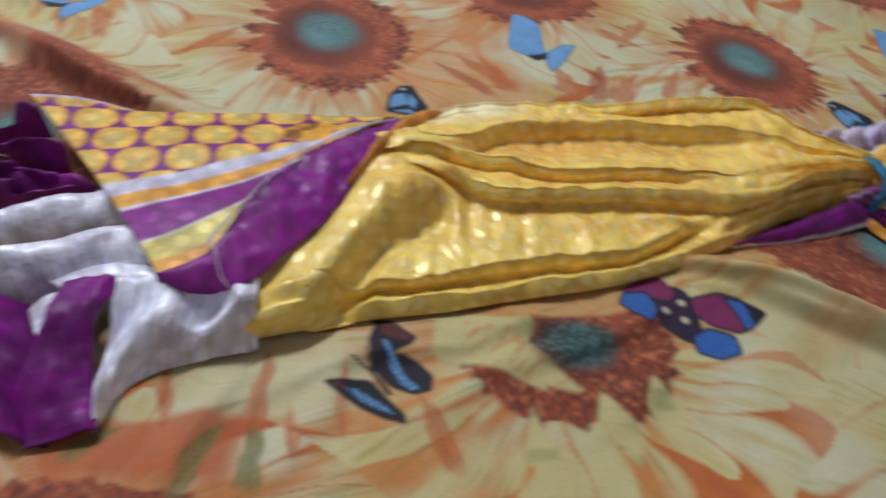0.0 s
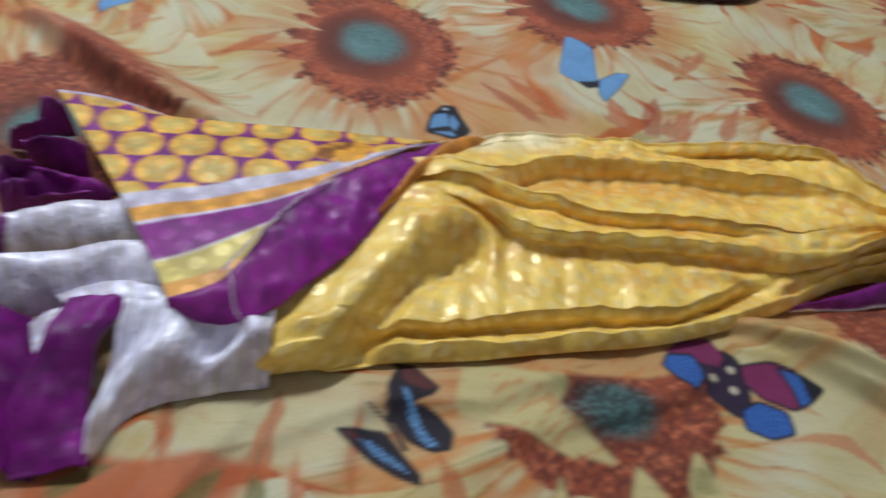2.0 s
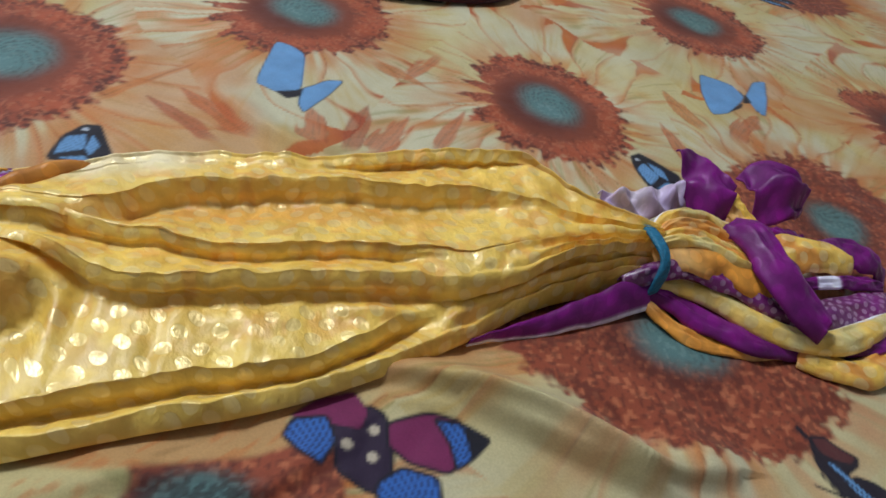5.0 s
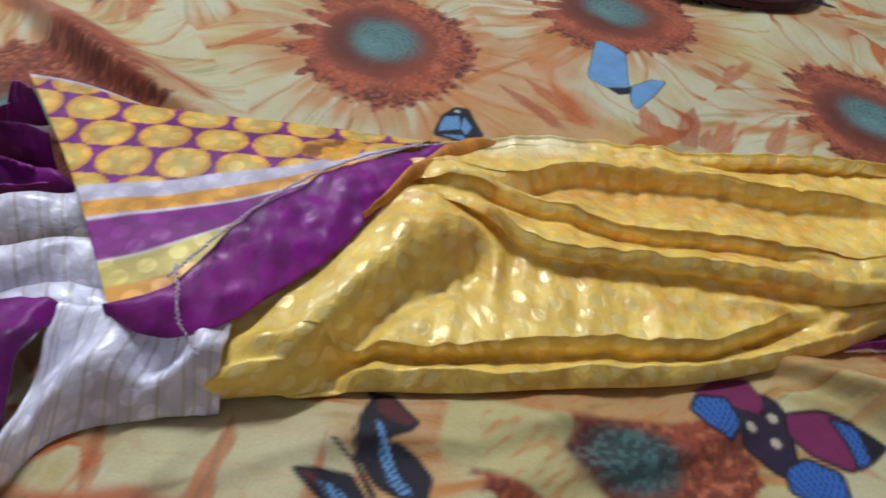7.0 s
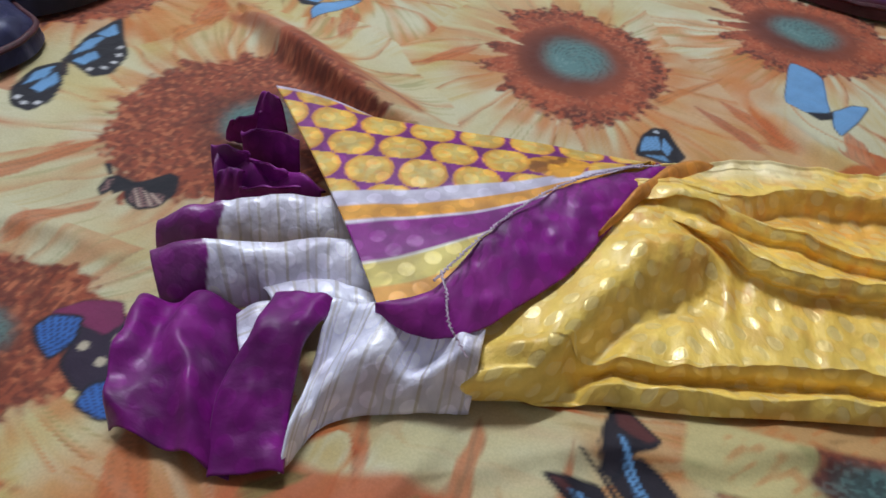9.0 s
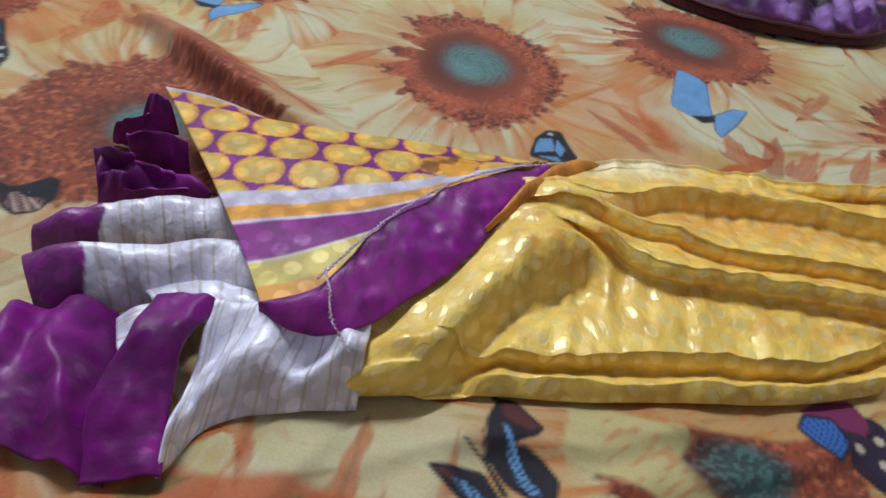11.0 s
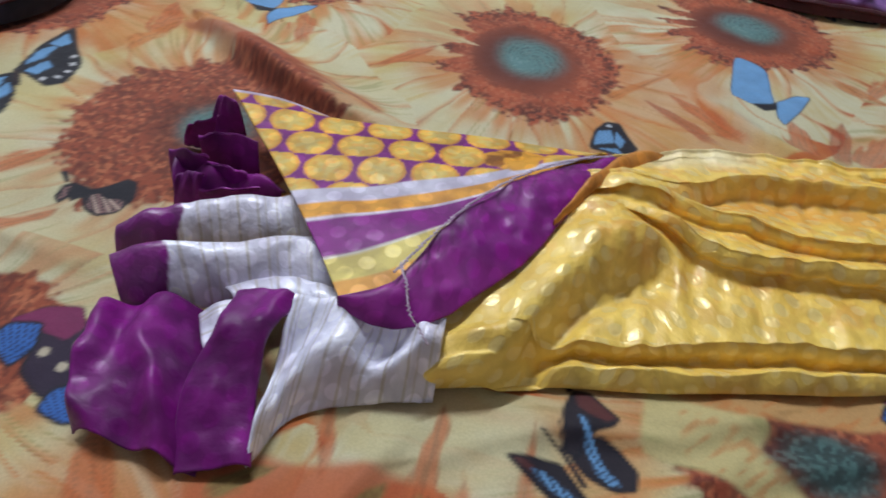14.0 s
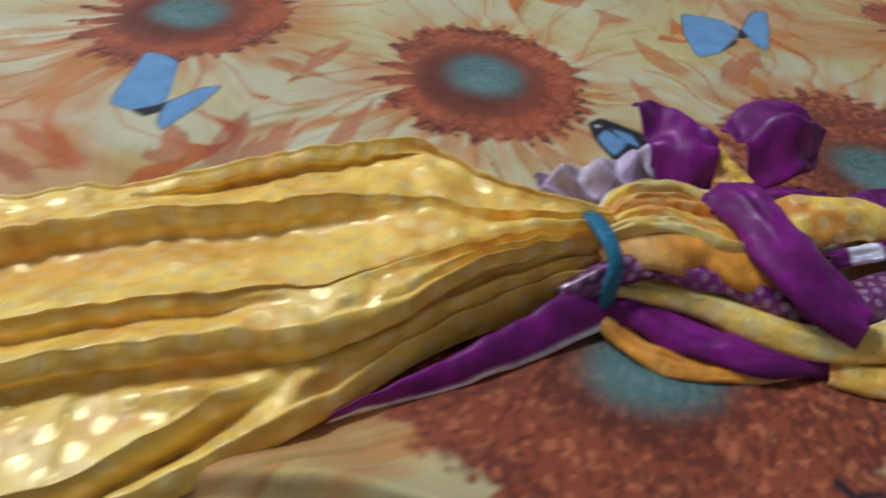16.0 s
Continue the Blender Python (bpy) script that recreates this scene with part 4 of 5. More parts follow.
def strip(name, path, width, arch, colour, mat, label="", turn=0.0, seed=1, taper=0.5, n=60, m=26):
    """A fold of cloth along a path (x, y, z), rounded across."""
    q = spline(path, n)
    t = np.gradient(q, axis=0)
    side = np.stack((-t[:, 1], t[:, 0], 0 * t[:, 0]), 1)
    side /= np.linalg.norm(side, axis=1)[:, None] + 1e-9
    u = np.linspace(0, 1, n)
    w = width * (1 - taper + taper * np.sin(np.pi * u) ** 0.6) * (1 + 0.25 * (vnoise(u * 6, 0 * u, seed) - 0.5))
    a = np.linspace(-1, 1, m)
    U, V = np.meshgrid(u, a, indexing="ij")
    X = q[:, None, 0] + side[:, None, 0] * w[:, None] * 0.5 * V
    Y = q[:, None, 1] + side[:, None, 1] * w[:, None] * 0.5 * V
    Z = q[:, None, 2] + arch * (np.sqrt(np.clip(1.02 - V ** 2, 0, 1)) - 0.6) + turn * V * w[:, None]
    Z = Z + 0.003 * (vnoise(U * 9, V * 3, seed + 5) - 0.5)
    Z = np.maximum(Z, 0.0015)
    col = colour(U, V, X, Y) if callable(colour) else np.broadcast_to(colour, (*X.shape, 3))
    part(name, sheet_mesh(name, X, Y, Z, col, thread_coords(X, Y, Z)), mat, garment, label, 0.0012)


def ruffle_dye(U, V, X, Y):
    base = purple_dye(U, V, X, Y)
    return mix(base, C(160, 60, 156), 0.5 * step(0.4, 0.7, fbm(X * 70, Y * 70, 20)))


# ruffled hem, fold by fold, from the flap outwards
patch_between("hem_fold", [(-0.250, 0.540, 0.018), (-0.236, 0.545, 0.013), (-0.213, 0.544, 0.013), (-0.185, 0.536, 0.013)], [(-0.242, 0.518, 0.002), (-0.231, 0.524, 0.003), (-0.215, 0.527, 0.004), (-0.185, 0.525, 0.006)], 36, 26, 0.007, purple_dye, SATIN_PLAIN, fan=0.004, fans=2.3, seed=4)
patch_between("hem_fold", [(-0.246, 0.590, 0.029), (-0.241, 0.587, 0.031), (-0.234, 0.583, 0.031)], [(-0.253, 0.582, 0.005), (-0.242, 0.583, 0.006), (-0.230, 0.583, 0.008)], 36, 24, 0.006, ruffle_dye, SATIN_PLAIN, seed=20, crumple=0.4, fan=0.0016, fans=2.2)
patch_between("hem_fold", [(-0.256, 0.568, 0.019), (-0.249, 0.570, 0.023), (-0.240, 0.573, 0.025)], [(-0.264, 0.570, 0.002), (-0.255, 0.570, 0.003), (-0.246, 0.571, 0.004)], 36, 24, 0.005, ruffle_dye, SATIN_PLAIN, seed=21, crumple=0.4, fan=0.0016, fans=2.2)
patch_between("hem_fold", [(-0.242, 0.552, 0.022), (-0.230, 0.555, 0.028), (-0.219, 0.554, 0.029), (-0.207, 0.553, 0.028)], [(-0.244, 0.555, 0.003), (-0.232, 0.553, 0.004), (-0.220, 0.551, 0.005), (-0.207, 0.550, 0.006)], 36, 24, 0.008, ruffle_dye, SATIN_PLAIN, seed=22, crumple=0.4, fan=0.0016, fans=2.2)
patch_between("hem_fold", [(-0.253, 0.540, 0.019), (-0.244, 0.538, 0.024), (-0.236, 0.537, 0.024), (-0.229, 0.538, 0.022)], [(-0.252, 0.534, 0.002), (-0.244, 0.534, 0.002), (-0.239, 0.534, 0.002), (-0.231, 0.537, 0.003)], 36, 24, 0.008, ruffle_dye, SATIN_PLAIN, seed=23, crumple=0.4, fan=0.0016, fans=2.2)
patch_between("hem_fold", [(-0.231, 0.537, 0.020), (-0.222, 0.537, 0.021), (-0.214, 0.535, 0.021), (-0.205, 0.533, 0.020)], [(-0.233, 0.535, 0.004), (-0.224, 0.535, 0.004), (-0.218, 0.535, 0.004), (-0.208, 0.536, 0.005)], 36, 24, 0.005, ruffle_dye, SATIN_PLAIN, seed=24, crumple=0.4, fan=0.0016, fans=2.2)
patch_between("hem_fold", [(-0.240, 0.528, 0.017), (-0.234, 0.529, 0.019), (-0.228, 0.529, 0.018)], [(-0.243, 0.518, 0.002), (-0.236, 0.518, 0.002), (-0.228, 0.521, 0.003)], 36, 24, 0.007, ruffle_dye, SATIN_PLAIN, seed=25, crumple=0.4, fan=0.0016, fans=2.2)
patch_between("hem_fold", [(-0.227, 0.521, 0.013), (-0.212, 0.523, 0.017), (-0.195, 0.527, 0.019)], [(-0.230, 0.523, 0.003), (-0.215, 0.527, 0.004), (-0.199, 0.532, 0.005)], 36, 24, 0.004, ruffle_dye, SATIN_PLAIN, seed=26, crumple=0.4, fan=0.0016, fans=2.2)
patch_between("hem_fold", [(-0.253, 0.487, 0.012), (-0.240, 0.495, 0.019), (-0.225, 0.502, 0.021), (-0.204, 0.512, 0.022), (-0.170, 0.527, 0.022)], [(-0.251, 0.476, 0.002), (-0.234, 0.481, 0.003), (-0.221, 0.485, 0.004), (-0.197, 0.493, 0.005), (-0.158, 0.505, 0.006)], 80, 30, 0.008, border_dye(0.34), SATIN_WHITE, "arched fold of the hem, purple edge and white band", seed=5)
patch_between("hem_fold", [(-0.240, 0.460, 0.018), (-0.228, 0.463, 0.024), (-0.215, 0.468, 0.026), (-0.188, 0.480, 0.026), (-0.140, 0.500, 0.024)], [(-0.226, 0.442, 0.002), (-0.219, 0.444, 0.003), (-0.210, 0.447, 0.003), (-0.183, 0.458, 0.004), (-0.130, 0.470, 0.006)], 80, 34, 0.009, border_dye(0.24), SATIN_WHITE, "arched fold of the hem, purple edge and white band", seed=6)
patch_between("hem_fold", [(-0.234, 0.438, 0.006), (-0.226, 0.414, 0.015), (-0.217, 0.393, 0.015), (-0.211, 0.381, 0.002)], [(-0.184, 0.456, 0.003), (-0.178, 0.430, 0.007), (-0.166, 0.405, 0.008), (-0.158, 0.378, 0.002)], 60, 44, 0.008, purple_dye, SATIN_PLAIN, "deep purple hollow of the hem", ripple=0.005, waves=1.6, seed=7)
patch_between("hem_fold", [(-0.190, 0.446, 0.009), (-0.183, 0.434, 0.010), (-0.176, 0.424, 0.010)], [(-0.165, 0.464, 0.011), (-0.158, 0.450, 0.012), (-0.160, 0.438, 0.012)], 30, 24, 0.003, white_dye, SATIN_WHITE, seed=8)
patch_between("hem_fold", [(-0.173, 0.453, 0.024), (-0.171, 0.431, 0.026), (-0.174, 0.412, 0.018), (-0.173, 0.395, 0.010), (-0.166, 0.376, 0.002)], [(-0.144, 0.454, 0.026), (-0.148, 0.431, 0.027), (-0.147, 0.418, 0.020), (-0.144, 0.404, 0.012), (-0.138, 0.385, 0.003)], 70, 36, 0.006, purple_dye, SATIN_PLAIN, "purple turn-up of the hem", ripple=0.002, waves=1.2, seed=9)
patch_between("hem_fold", [(-0.147, 0.455, 0.024), (-0.126, 0.458, 0.027), (-0.107, 0.460, 0.028), (-0.080, 0.462, 0.028)], [(-0.140, 0.385, 0.002), (-0.135, 0.408, 0.003), (-0.120, 0.420, 0.003), (-0.078, 0.436, 0.003)], 70, 60, 0.008, white_dye, SATIN_WHITE, "white striped band of the hem", ripple=0.003, waves=1.3, seed=10, fan=0.006, fans=2.4)
patch_between("hem_fold", [(-0.185, 0.462, 0.012), (-0.159, 0.472, 0.018), (-0.130, 0.470, 0.02)], [(-0.172, 0.450, 0.010), (-0.150, 0.452, 0.014), (-0.125, 0.450, 0.016)], 30, 20, 0.006, white_dye, SATIN_WHITE, seed=12)

# the flap: a border panel turned back over the skirt
TL, BL = np.array((-0.241, 0.595, 0.030)), np.array((-0.126, 0.454, 0.032))
SEAM = [(-0.006, 0.614), (-0.014, 0.607), (-0.032, 0.591), (-0.047, 0.576), (-0.062, 0.555), (-0.078, 0.528), (-0.091, 0.500), (-0.100, 0.476), (-0.118, 0.452)]


def flap_panel():
    n, m = 150, 170
    s = np.linspace(0, 1, m)
    left = TL[None] * (1 - s)[:, None] + BL[None] * s[:, None]
    left[:, 0] += 0.004 * np.sin(np.pi * s)
    seam = spline(SEAM, 200)
    key = np.interp(s, (0, 0.54, 0.61, 0.68, 0.85, 0.95, 1.0), (0.0, 0.10, 0.21, 0.34, 0.52, 0.76, 1.0))
    right = np.stack([np.interp(key, np.linspace(0, 1, 200), seam[:, j]) for j in (0, 1)], 1)
    t = np.linspace(0, 1, n)[:, None]
    X = left[None, :, 0] * (1 - t) + right[None, :, 0] * t
    Y = left[None, :, 1] * (1 - t) + right[None, :, 1] * t
    S1 = s[None]
    bow = np.sin(np.pi * t) * np.sin(np.pi * s[None]) ** 0.5
    Y = Y - 0.010 * bow * step(0.2, 0.7, s[None])
    Z = left[None, :, 2] * (1 - t) + np.interp(S1, (0.0, 0.5, 1.0), (0.026, 0.036, 0.033)) * t + 0.002 * bow
    Z += 0.0035 * (vnoise(X * 22, Y * 34, 33) - 0.5) - 0.018 * step(0.10, 0.0, s[None]) * step(0.1, 0.5, t)
    S = np.repeat(s[None], n, 0)
    T = np.repeat(t, m, 1)
    # border rings on purple in the upper part
    e1 = np.array((0.986, 0.165))
    e2 = np.array((0.165, -0.986))
    a = (X - TL[0]) * e1[0] + (Y - TL[1]) * e1[1] - 0.0125
    b = (X - TL[0]) * e2[0] + (Y - TL[1]) * e2[1]
    pitch, row = 0.0282, 0.0212
    r = np.floor(b / row + 0.35)
    off = (r % 2) * 0.5
    ca = (np.floor(a / pitch - off) + 0.5 + off) * pitch
    cb = (r + 0.15) * row
    d = np.hypot(a - ca, (b - cb) * 1.05)
    ang = np.arctan2(b - cb, a - ca)
    ring = mix(C(214, 146, 48), C(216, 172, 72), step(0.0118, 0.0106, d))
    ring = mix(ring, C(206, 184, 108), 0.8 * step(0.0085, 0.0035, d + 0.0022 * np.cos(6 * ang) + 0.004 * (vnoise(X * 260, Y * 260, 41) - 0.5)))
    ring = mix(ring, AMBER, 0.5 * step(0.55, 0.8, vnoise(X * 330, Y * 330, 42)) * step(0.012, 0.008, d))
    col = mix(PURPLE, PLUM, 0.5 * fbm(X * 60, Y * 60, 3))
    col = mix(col, ring, step(0.0137, 0.0128, d + 0.0008 * fbm(X * 200, Y * 200, 4)))
    edge = S + 0.008 * (vnoise(X * 60, Y * 60, 8) - 0.5)
    for start, dyed in ((0.55, C(196, 190, 206)), (0.618, C(220, 156, 62)), (0.682, C(206, 196, 210)), (0.698, PURPLE), (0.852, C(214, 208, 190)), (0.862, C(208, 188, 98)), (0.945, C(216, 152, 60))):
        col = mix(col, np.broadcast_to(dyed, col.shape), step(start - 0.004, start + 0.004, edge))
    col = mix(col, AMBER * 0.8, 0.6 * step(0.62, 0.75, vnoise(X * 150, Y * 150, 14)) * step(0.55, 0.56, S) * (np.abs(S - 0.65) < 0.032))
    col = mix(col, np.broadcast_to(C(196, 184, 204), col.shape), step(0.022, 0.014, S) * step(0.62, 0.5, T))
    # a gold medallion where the white stripe meets the facing
    blot = np.hypot((X + 0.069) / 0.017, (Y - 0.578 - 0.25 * (X + 0.069)) / 0.0105) + 0.25 * (vnoise(X * 150, Y * 150, 15) - 0.5)
    col = mix(col, np.broadcast_to(PURPLE, col.shape), step(1.28, 1.2, blot) * step(0.52, 0.6, S) * step(0.566, 0.560, Y))
    col = mix(col, mix(C(214, 150, 44), C(140, 84, 24), step(0.5, 0.7, vnoise(X * 210, Y * 210, 16))), step(1.05, 0.95, blot))
    me = sheet_mesh("flap", X, Y, Z, col, (X, Y))
    part("flap", me, SATIN_PLAIN, garment, "turned-back border with gold rings on purple and stripes", 0.0012)


flap_panel()

SEAM3 = [(-0.127, 0.453, 0.035), (-0.106, 0.466, 0.040), (-0.093, 0.499, 0.041), (-0.079, 0.528, 0.041), (-0.061, 0.556, 0.039), (-0.036, 0.584, 0.035), (-0.003, 0.611, 0.028)]
LOW3 = [(-0.126, 0.451, 0.032), (-0.108, 0.447, 0.027), (-0.088, 0.454, 0.028), (-0.068, 0.478, 0.030), (-0.048, 0.508, 0.032), (-0.028, 0.558, 0.033), (-0.003, 0.606, 0.027)]


def facing_dye(U, V, X, Y):
    base = mix(PURPLE, C(146, 48, 136), 0.6 * step(0.4, 0.75, fbm(X * 30, Y * 60, 23)))
    scratch = step(0.62, 0.72, vnoise(U * 70 + V * 10, V * 6, 24)) * step(0.45, 0.1, V)
    return mix(mix(base, PLUM, 0.75 * scratch), PLUM, 0.6 * step(0.16, 0.02, V))


patch_between("facing", SEAM3, LOW3, 120, 50, 0.0035, facing_dye, SATIN_PLAIN, "purple inner facing rolled over the edge", seed=31)
patch_between("rolled_edge", [(-0.042, 0.530, 0.036), (-0.026, 0.570, 0.038), (-0.005, 0.606, 0.034), (0.022, 0.627, 0.027), (0.044, 0.634, 0.018)], [(-0.041, 0.528, 0.035), (-0.020, 0.568, 0.035), (0.003, 0.601, 0.033), (0.024, 0.621, 0.028), (0.046, 0.632, 0.018)], 70, 20, 0.003, lambda U, V, X, Y: mix(C(196, 128, 52), MAROON, 0.8 * step(0.14, 0.0, V)), SATIN_PLAIN, "orange rolled edge with a dark rim", seed=33)


def cord(name, pts, radius, mat, label="", wiggle=0.0, n=120):
    q = spline(pts, n)
    k = np.arange(n)
    q[:, 0] += wiggle * np.sin(k * 2.1)
    q[:, 1] += wiggle * np.cos(k * 1.7)
    part(name, tube_mesh(name, q, radius, 6), mat, garment, label)


cord("overlock_seam", [(x, y, z + 0.003) for x, y, z in SEAM3[1:]], 0.0005, THREAD, "pale overlock stitching", 0.0006, 240)
cord("loose_thread", [(-0.104, 0.470, 0.046), (-0.098, 0.458, 0.046), (-0.094, 0.448, 0.042), (-0.083, 0.438, 0.036)], 0.00045, THREAD, "loose pale thread", 0.0005, 60)


# ---- the gathered end past the tie: strips of the border in loops ----
def cream_dye(U, V, X, Y):
    base = mix(C(222, 206, 140), GOLD, step(0.35, 0.75, fbm(X * 60, Y * 60, 29)))
    return mix(base, SILVER, step(0.62, 0.72, V))


def amber_dye(U, V, X, Y):
    return mix(AMBER, C(226, 176, 104), step(0.4, 0.7, fbm(X * 50, Y * 50, 30)))


def gold_dye(U, V, X, Y):
    return mix(GOLD, AMBER, step(0.45, 0.7, fbm(X * 70, Y * 70, 30)))


def lilac_dye(U, V, X, Y):
    return mix(LILAC, C(206, 194, 206), step(0.4, 0.7, fbm(X * 60, Y * 60, 30)))


patch_between("under_border", [(0.214, 0.540, 0.003), (0.236, 0.549, 0.008), (0.268, 0.563, 0.012), (0.322, 0.588, 0.019)], [(0.208, 0.536, 0.002), (0.226, 0.541, 0.002), (0.264, 0.550, 0.002), (0.322, 0.570, 0.003)], 60, 24, 0.004, lambda U, V, X, Y: mix(purple_dye(U, V, X, Y), SILVER, step(0.9, 0.95, V)), SATIN_PLAIN, "purple border below the gathers", seed=41)
strip("tail_fold", [(0.300, 0.579, 0.014), (0.312, 0.582, 0.020), (0.325, 0.584, 0.024), (0.342, 0.583, 0.026), (0.364, 0.578, 0.024), (0.383, 0.570, 0.020), (0.402, 0.562, 0.016), (0.424, 0.564, 0.012)], 0.015, 0.009, purple_dye, SPECKLED_BORDER, "speckled purple fold", seed=42)
strip("tail_fold", [(0.418, 0.566, 0.010), (0.445, 0.574, 0.012), (0.470, 0.580, 0.012), (0.498, 0.588, 0.009)], 0.024, 0.007, purple_dye, SPECKLED_BORDER, "speckled purple fold", seed=57, taper=0.2)
strip("tail_fold", [(0.318, 0.586, 0.016), (0.340, 0.580, 0.016), (0.361, 0.572, 0.014), (0.378, 0.560, 0.013), (0.396, 0.550, 0.013), (0.421, 0.546, 0.014), (0.451, 0.556, 0.014), (0.475, 0.567, 0.013), (0.497, 0.578, 0.010)], 0.017, 0.008, cream_dye, SATIN, "cream fold with a white edge", seed=43, taper=0.35)
strip("tail_fold", [(0.316, 0.582, 0.012), (0.330, 0.574, 0.011), (0.345, 0.563, 0.009), (0.360, 0.554, 0.008), (0.380, 0.548, 0.007), (0.410, 0.546, 0.005)], 0.020, 0.007, purple_dye, SATIN_PLAIN, seed=44)
strip("tail_fold", [(0.317, 0.577, 0.008), (0.325, 0.565, 0.005), (0.334, 0.555, 0.004), (0.348, 0.548, 0.003), (0.370, 0.545, 0.003), (0.404, 0.544, 0.003)], 0.012, 0.005, amber_dye, SATIN_PLAIN, seed=45)
strip("tail_fold", [(0.402, 0.543, 0.004), (0.427, 0.533, 0.006), (0.442, 0.532, 0.006), (0.466, 0.544, 0.005)], 0.021, 0.007, gold_dye, SATIN, "gold end of the border", seed=46, taper=0.3)
strip("tail_fold", [(0.436, 0.549, 0.006), (0.462, 0.552, 0.009), (0.482, 0.561, 0.009), (0.500, 0.576, 0.006)], 0.015, 0.006, purple_dye, SATIN_PLAIN, seed=58, taper=0.2)
strip("tail_fold", [(0.318, 0.595, 0.024), (0.334, 0.597, 0.031), (0.358, 0.594, 0.031), (0.382, 0.586, 0.026), (0.408, 0.580, 0.018)], 0.038, 0.012, amber_dye, SATIN_PLAIN, "amber loop of the skirt", seed=47, taper=0.45)
for k, (bend, across_by) in enumerate(((0.010, 0.011), (0.004, 0.004), (-0.002, -0.003), (-0.006, -0.009))):
    strip("tail_fold", [(0.319, 0.598 + 0.2 * across_by, 0.030), (0.332, 0.604 + across_by, 0.037), (0.350, 0.606 + 0.6 * across_by + bend, 0.0365), (0.370, 0.600 + across_by + bend, 0.033), (0.388, 0.590 + bend, 0.028)], 0.0085, 0.005, (cream_dye, amber_dye, gold_dye, cream_dye)[k], SATIN, seed=67 + k)
strip("tail_fold", [(0.319, 0.607, 0.027), (0.331, 0.614, 0.031), (0.355, 0.623, 0.031), (0.380, 0.620, 0.028), (0.396, 0.612, 0.024)], 0.014, 0.009, lambda U, V, X, Y: mix(C(224, 190, 120), C(222, 200, 180), step(0.3, 0.6, V)), SATIN_PLAIN, seed=48)
patch_between("tail_fold", [(0.308, 0.659, 0.016), (0.328, 0.661, 0.020), (0.348, 0.663, 0.023), (0.374, 0.678, 0.020)], [(0.312, 0.648, 0.008), (0.330, 0.644, 0.012), (0.350, 0.645, 0.013), (0.376, 0.662, 0.010)], 70, 24, 0.006, lilac_dye, SATIN_PLAIN, "crinkled pale lilac border end", fan=0.005, fans=3.6, seed=49)
patch_between("tail_fold", [(0.360, 0.680, 0.042), (0.374, 0.682, 0.043), (0.388, 0.668, 0.040), (0.397, 0.656, 0.032)], [(0.366, 0.656, 0.022), (0.370, 0.646, 0.018), (0.380, 0.638, 0.018), (0.392, 0.640, 0.020)], 40, 30, 0.008, purple_dye, SATIN_PLAIN, "purple border end standing up", ripple=0.003, waves=1.3, seed=50)
strip("tail_fold", [(0.399, 0.670, 0.030), (0.400, 0.652, 0.028), (0.409, 0.636, 0.022)], 0.011, 0.006, gold_dye, SATIN_PLAIN, seed=51)
strip("tail_fold", [(0.391, 0.662, 0.024), (0.396, 0.648, 0.025), (0.402, 0.632, 0.021)], 0.012, 0.006, amber_dye, SATIN_PLAIN, seed=61)
patch_between("tail_fold", [(0.404, 0.668, 0.033), (0.420, 0.680, 0.044), (0.438, 0.672, 0.044), (0.456, 0.663, 0.034)], [(0.412, 0.640, 0.018), (0.422, 0.637, 0.022), (0.438, 0.640, 0.022), (0.450, 0.648, 0.018)], 40, 34, 0.012, purple_dye, SATIN_PLAIN, "purple loop of the knot", ripple=0.004, waves=1.7, seed=52, fan=0.003, fans=1.6)
strip("tail_fold", [(0.418, 0.634, 0.018), (0.436, 0.632, 0.018), (0.456, 0.640, 0.010)], 0.018, 0.008, purple_dye, SATIN_PLAIN, seed=53)
strip("tail_fold", [(0.376, 0.616, 0.036), (0.382, 0.604, 0.042), (0.385, 0.589, 0.041), (0.389, 0.573, 0.038), (0.398, 0.559, 0.032), (0.412, 0.546, 0.023)], 0.023, 0.009, purple_dye, SATIN_PLAIN, "broad purple strip across the knot", turn=0.15, seed=54, taper=0.3)
strip("tail_fold", [(0.402, 0.602, 0.020), (0.420, 0.610, 0.025), (0.440, 0.611, 0.025), (0.466, 0.612, 0.020)], 0.030, 0.011, gold_dye, SATIN, "gold fold between the purple loops", seed=55, taper=0.3)
strip("tail_fold", [(0.452, 0.617, 0.021), (0.470, 0.617, 0.023), (0.488, 0.615, 0.020), (0.500, 0.611, 0.010)], 0.028, 0.010, purple_dye, SATIN_PLAIN, seed=56, taper=0.25)
strip("tail_fold", [(0.425, 0.590, 0.016), (0.450, 0.593, 0.017), (0.472, 0.597, 0.015), (0.492, 0.600, 0.010)], 0.011, 0.006, lambda U, V, X, Y: mix(purple_dye(U, V, X, Y), SILVER, step(0.12, 0.15, U) * step(0.40, 0.36, U)), SATIN_PLAIN, "narrow purple strip with a white tip", seed=59, taper=0.2)

# ---- the elastic band that ties it ----
ang = np.linspace(0, 2 * np.pi, 49)
loop = np.stack((0.3185 - 0.0015 * np.cos(ang) + 0.001 * np.cos(ang * 3), 0.5935 + 0.0195 * np.sign(np.cos(ang)) * np.abs(np.cos(ang)) ** 0.7, 0.0195 + 0.0175 * np.sin(ang)), 1)


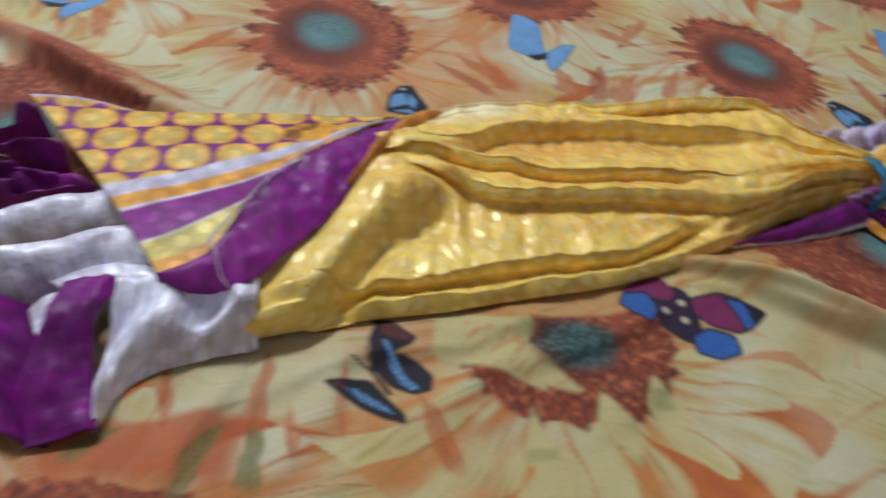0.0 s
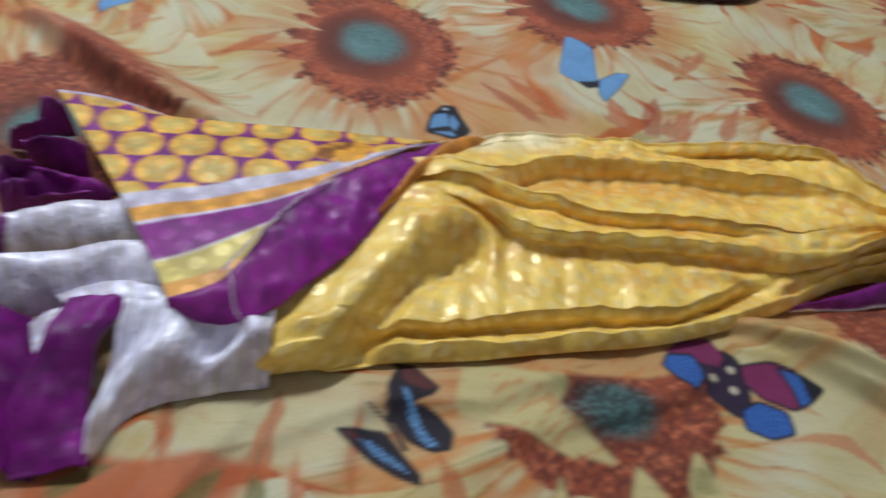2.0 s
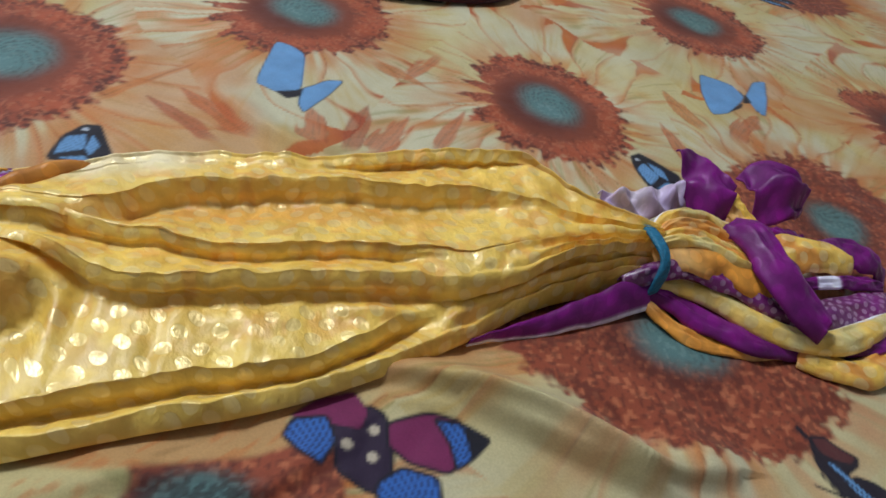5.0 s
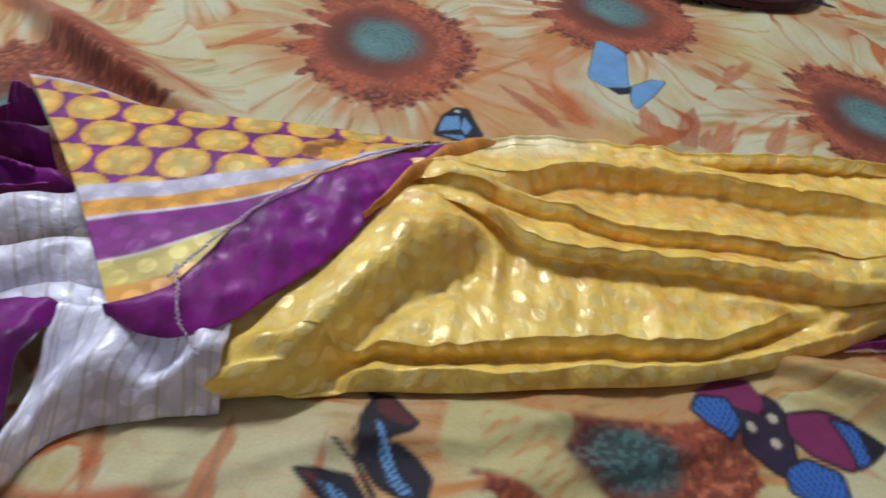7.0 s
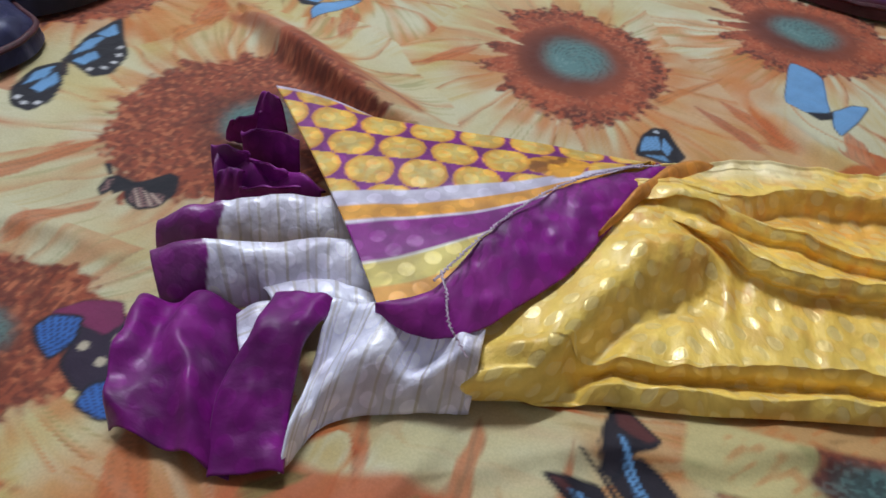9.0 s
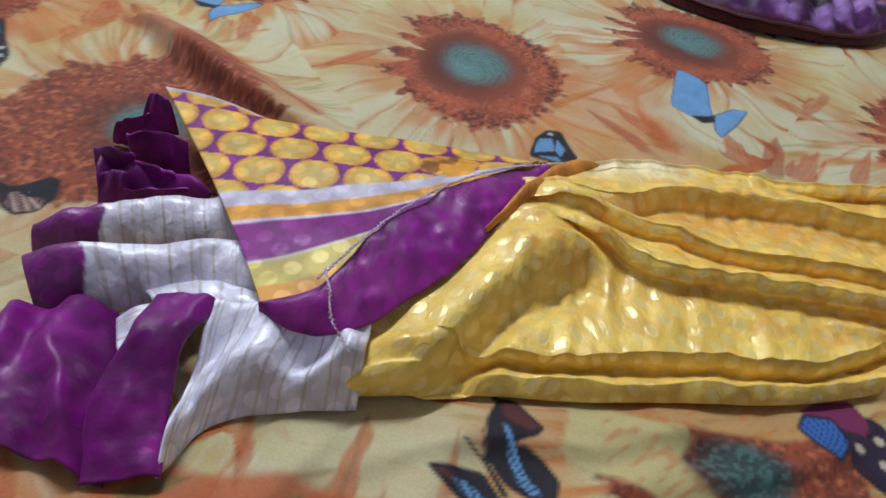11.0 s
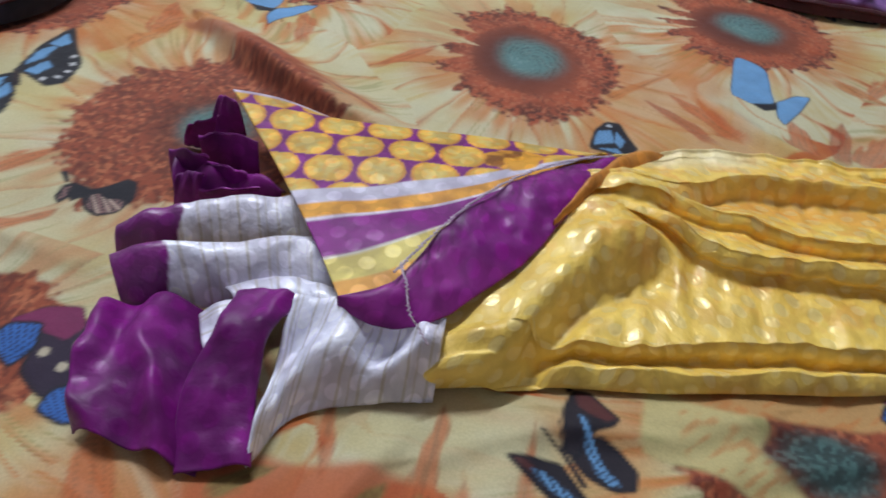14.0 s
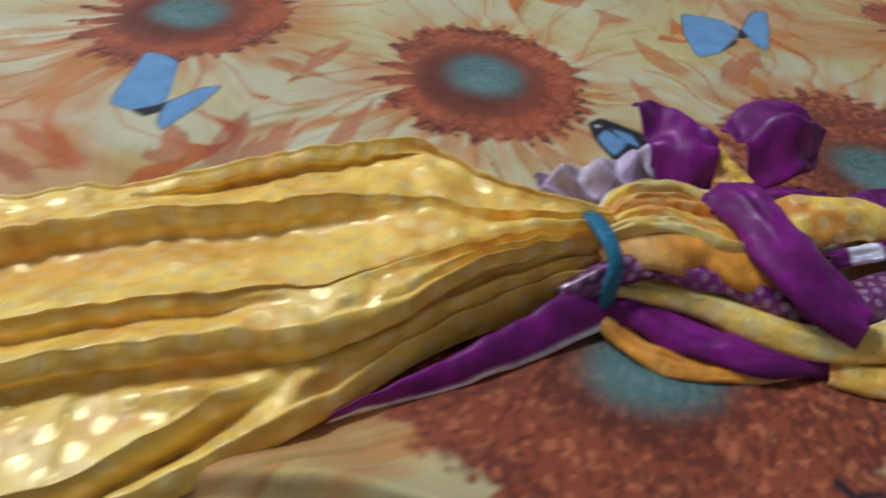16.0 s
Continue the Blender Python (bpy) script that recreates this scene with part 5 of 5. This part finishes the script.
def band_mesh():
    t = np.gradient(loop, axis=0)
    t /= np.linalg.norm(t, axis=1)[:, None]
    ax = np.array((1.0, 0.25, 0.0))
    ax /= np.linalg.norm(ax)
    out = np.cross(t, ax)
    k = np.linspace(0, 2 * np.pi, 17)
    c, s = np.sign(np.cos(k)) * np.abs(np.cos(k)) ** 0.6, np.sign(np.sin(k)) * np.abs(np.sin(k)) ** 0.6
    wob = 1 + 0.12 * np.sin(5 * ang)[:, None, None]
    q = loop[:, None] + 0.0034 * wob * c[None, :, None] * ax[None, None] + 0.0016 * s[None, :, None] * out[:, None]
    return sheet_mesh("elastic_band", q[..., 0], q[..., 1], np.maximum(q[..., 2], 0.0045 + 0 * q[..., 2]))


tagged(part("elastic_band", band_mesh(), ELASTIC), "blue-green elastic hair band tied round the skirt", "hair band")


# ---- other clothes at the edges of the bed ----
PIPING = plain("dark_piping", C(70, 24, 34), 0.6, 300.0, 0.3)


def heap(name, cx, cy, rx, ry, height, turn, dye, mat, label, category, seed):
    """A crumpled garment lying in a heap: folds running down from its middle."""
    n, m = 110, 90
    r = np.linspace(0, 1, m)[None]
    a = np.linspace(0, 2 * np.pi, n)[:, None]
    wrap = np.cos(a) * 2 + 9, np.sin(a) * 2 + 9
    out = 1 + 0.22 * (vnoise(wrap[0] * 1.2, wrap[1] * 1.2, seed) - 0.5)
    x, y = rx * r * np.cos(a) * out, ry * r * np.sin(a) * out
    c, s = math.cos(radians(turn)), math.sin(radians(turn))
    X, Y = cx + c * x - s * y, cy + s * x + c * y
    Z = height * np.sqrt(np.clip(1 - r ** 3, 0, 1)) * (0.55 + 0.6 * fbm(X * 16, Y * 26, seed + 2))
    Z = Z + height * 0.35 * np.abs(np.sin(14 * (x / rx) + 9 * vnoise(X * 14, Y * 14, seed + 4))) * np.clip(1 - r ** 4, 0, 1)
    Z = 0.003 + Z
    col = dye(r + 0 * a, a + 0 * r, X, Y)
    ob = tagged(part(name, sheet_mesh(name, X, Y, Z, col, thread_coords(X, Y, Z)), mat), label, category)
    edge = np.stack((X[:, -3], Y[:, -3], Z[:, -3] + 0.002), 1)
    part("piping", tube_mesh("piping", edge, 0.0022, 6), PIPING, ob, "dark stitched edge")


def violet(U, V, X, Y):
    base = mix(C(84, 32, 96), C(36, 12, 34), step(0.35, 0.65, fbm(X * 30, Y * 30, 5)))
    base = mix(base, C(150, 112, 176), step(0.46, 0.62, fbm(X * 55, Y * 40, 6)))
    return mix(base, C(70, 18, 24), step(0.9, 0.96, U))


def navy(U, V, X, Y):
    return mix(C(22, 20, 34), C(60, 62, 92), step(0.55, 0.75, fbm(X * 26, Y * 26, 7)))


def grey_white(U, V, X, Y):
    return mix(C(40, 42, 76), C(172, 174, 206), step(0.52, 0.66, fbm(X * 18, Y * 50, 8)))


heap("folded_blouse", 0.190, 1.058, 0.145, 0.105, 0.03, 6, violet, SATIN_PLAIN, "dark violet satin blouse with lilac print, crumpled on the sheet", "blouse", 3)
heap("dark_shawl", -0.562, 0.765, 0.135, 0.15, 0.05, 12, navy, SATIN_PLAIN, "dark navy shawl lying crumpled on the bed", "shawl", 5)
heap("grey_shirt", -0.535, 0.580, 0.115, 0.075, 0.035, 20, grey_white, SATIN_PLAIN, "grey and white shirt lying crumpled on the bed", "shirt", 8)
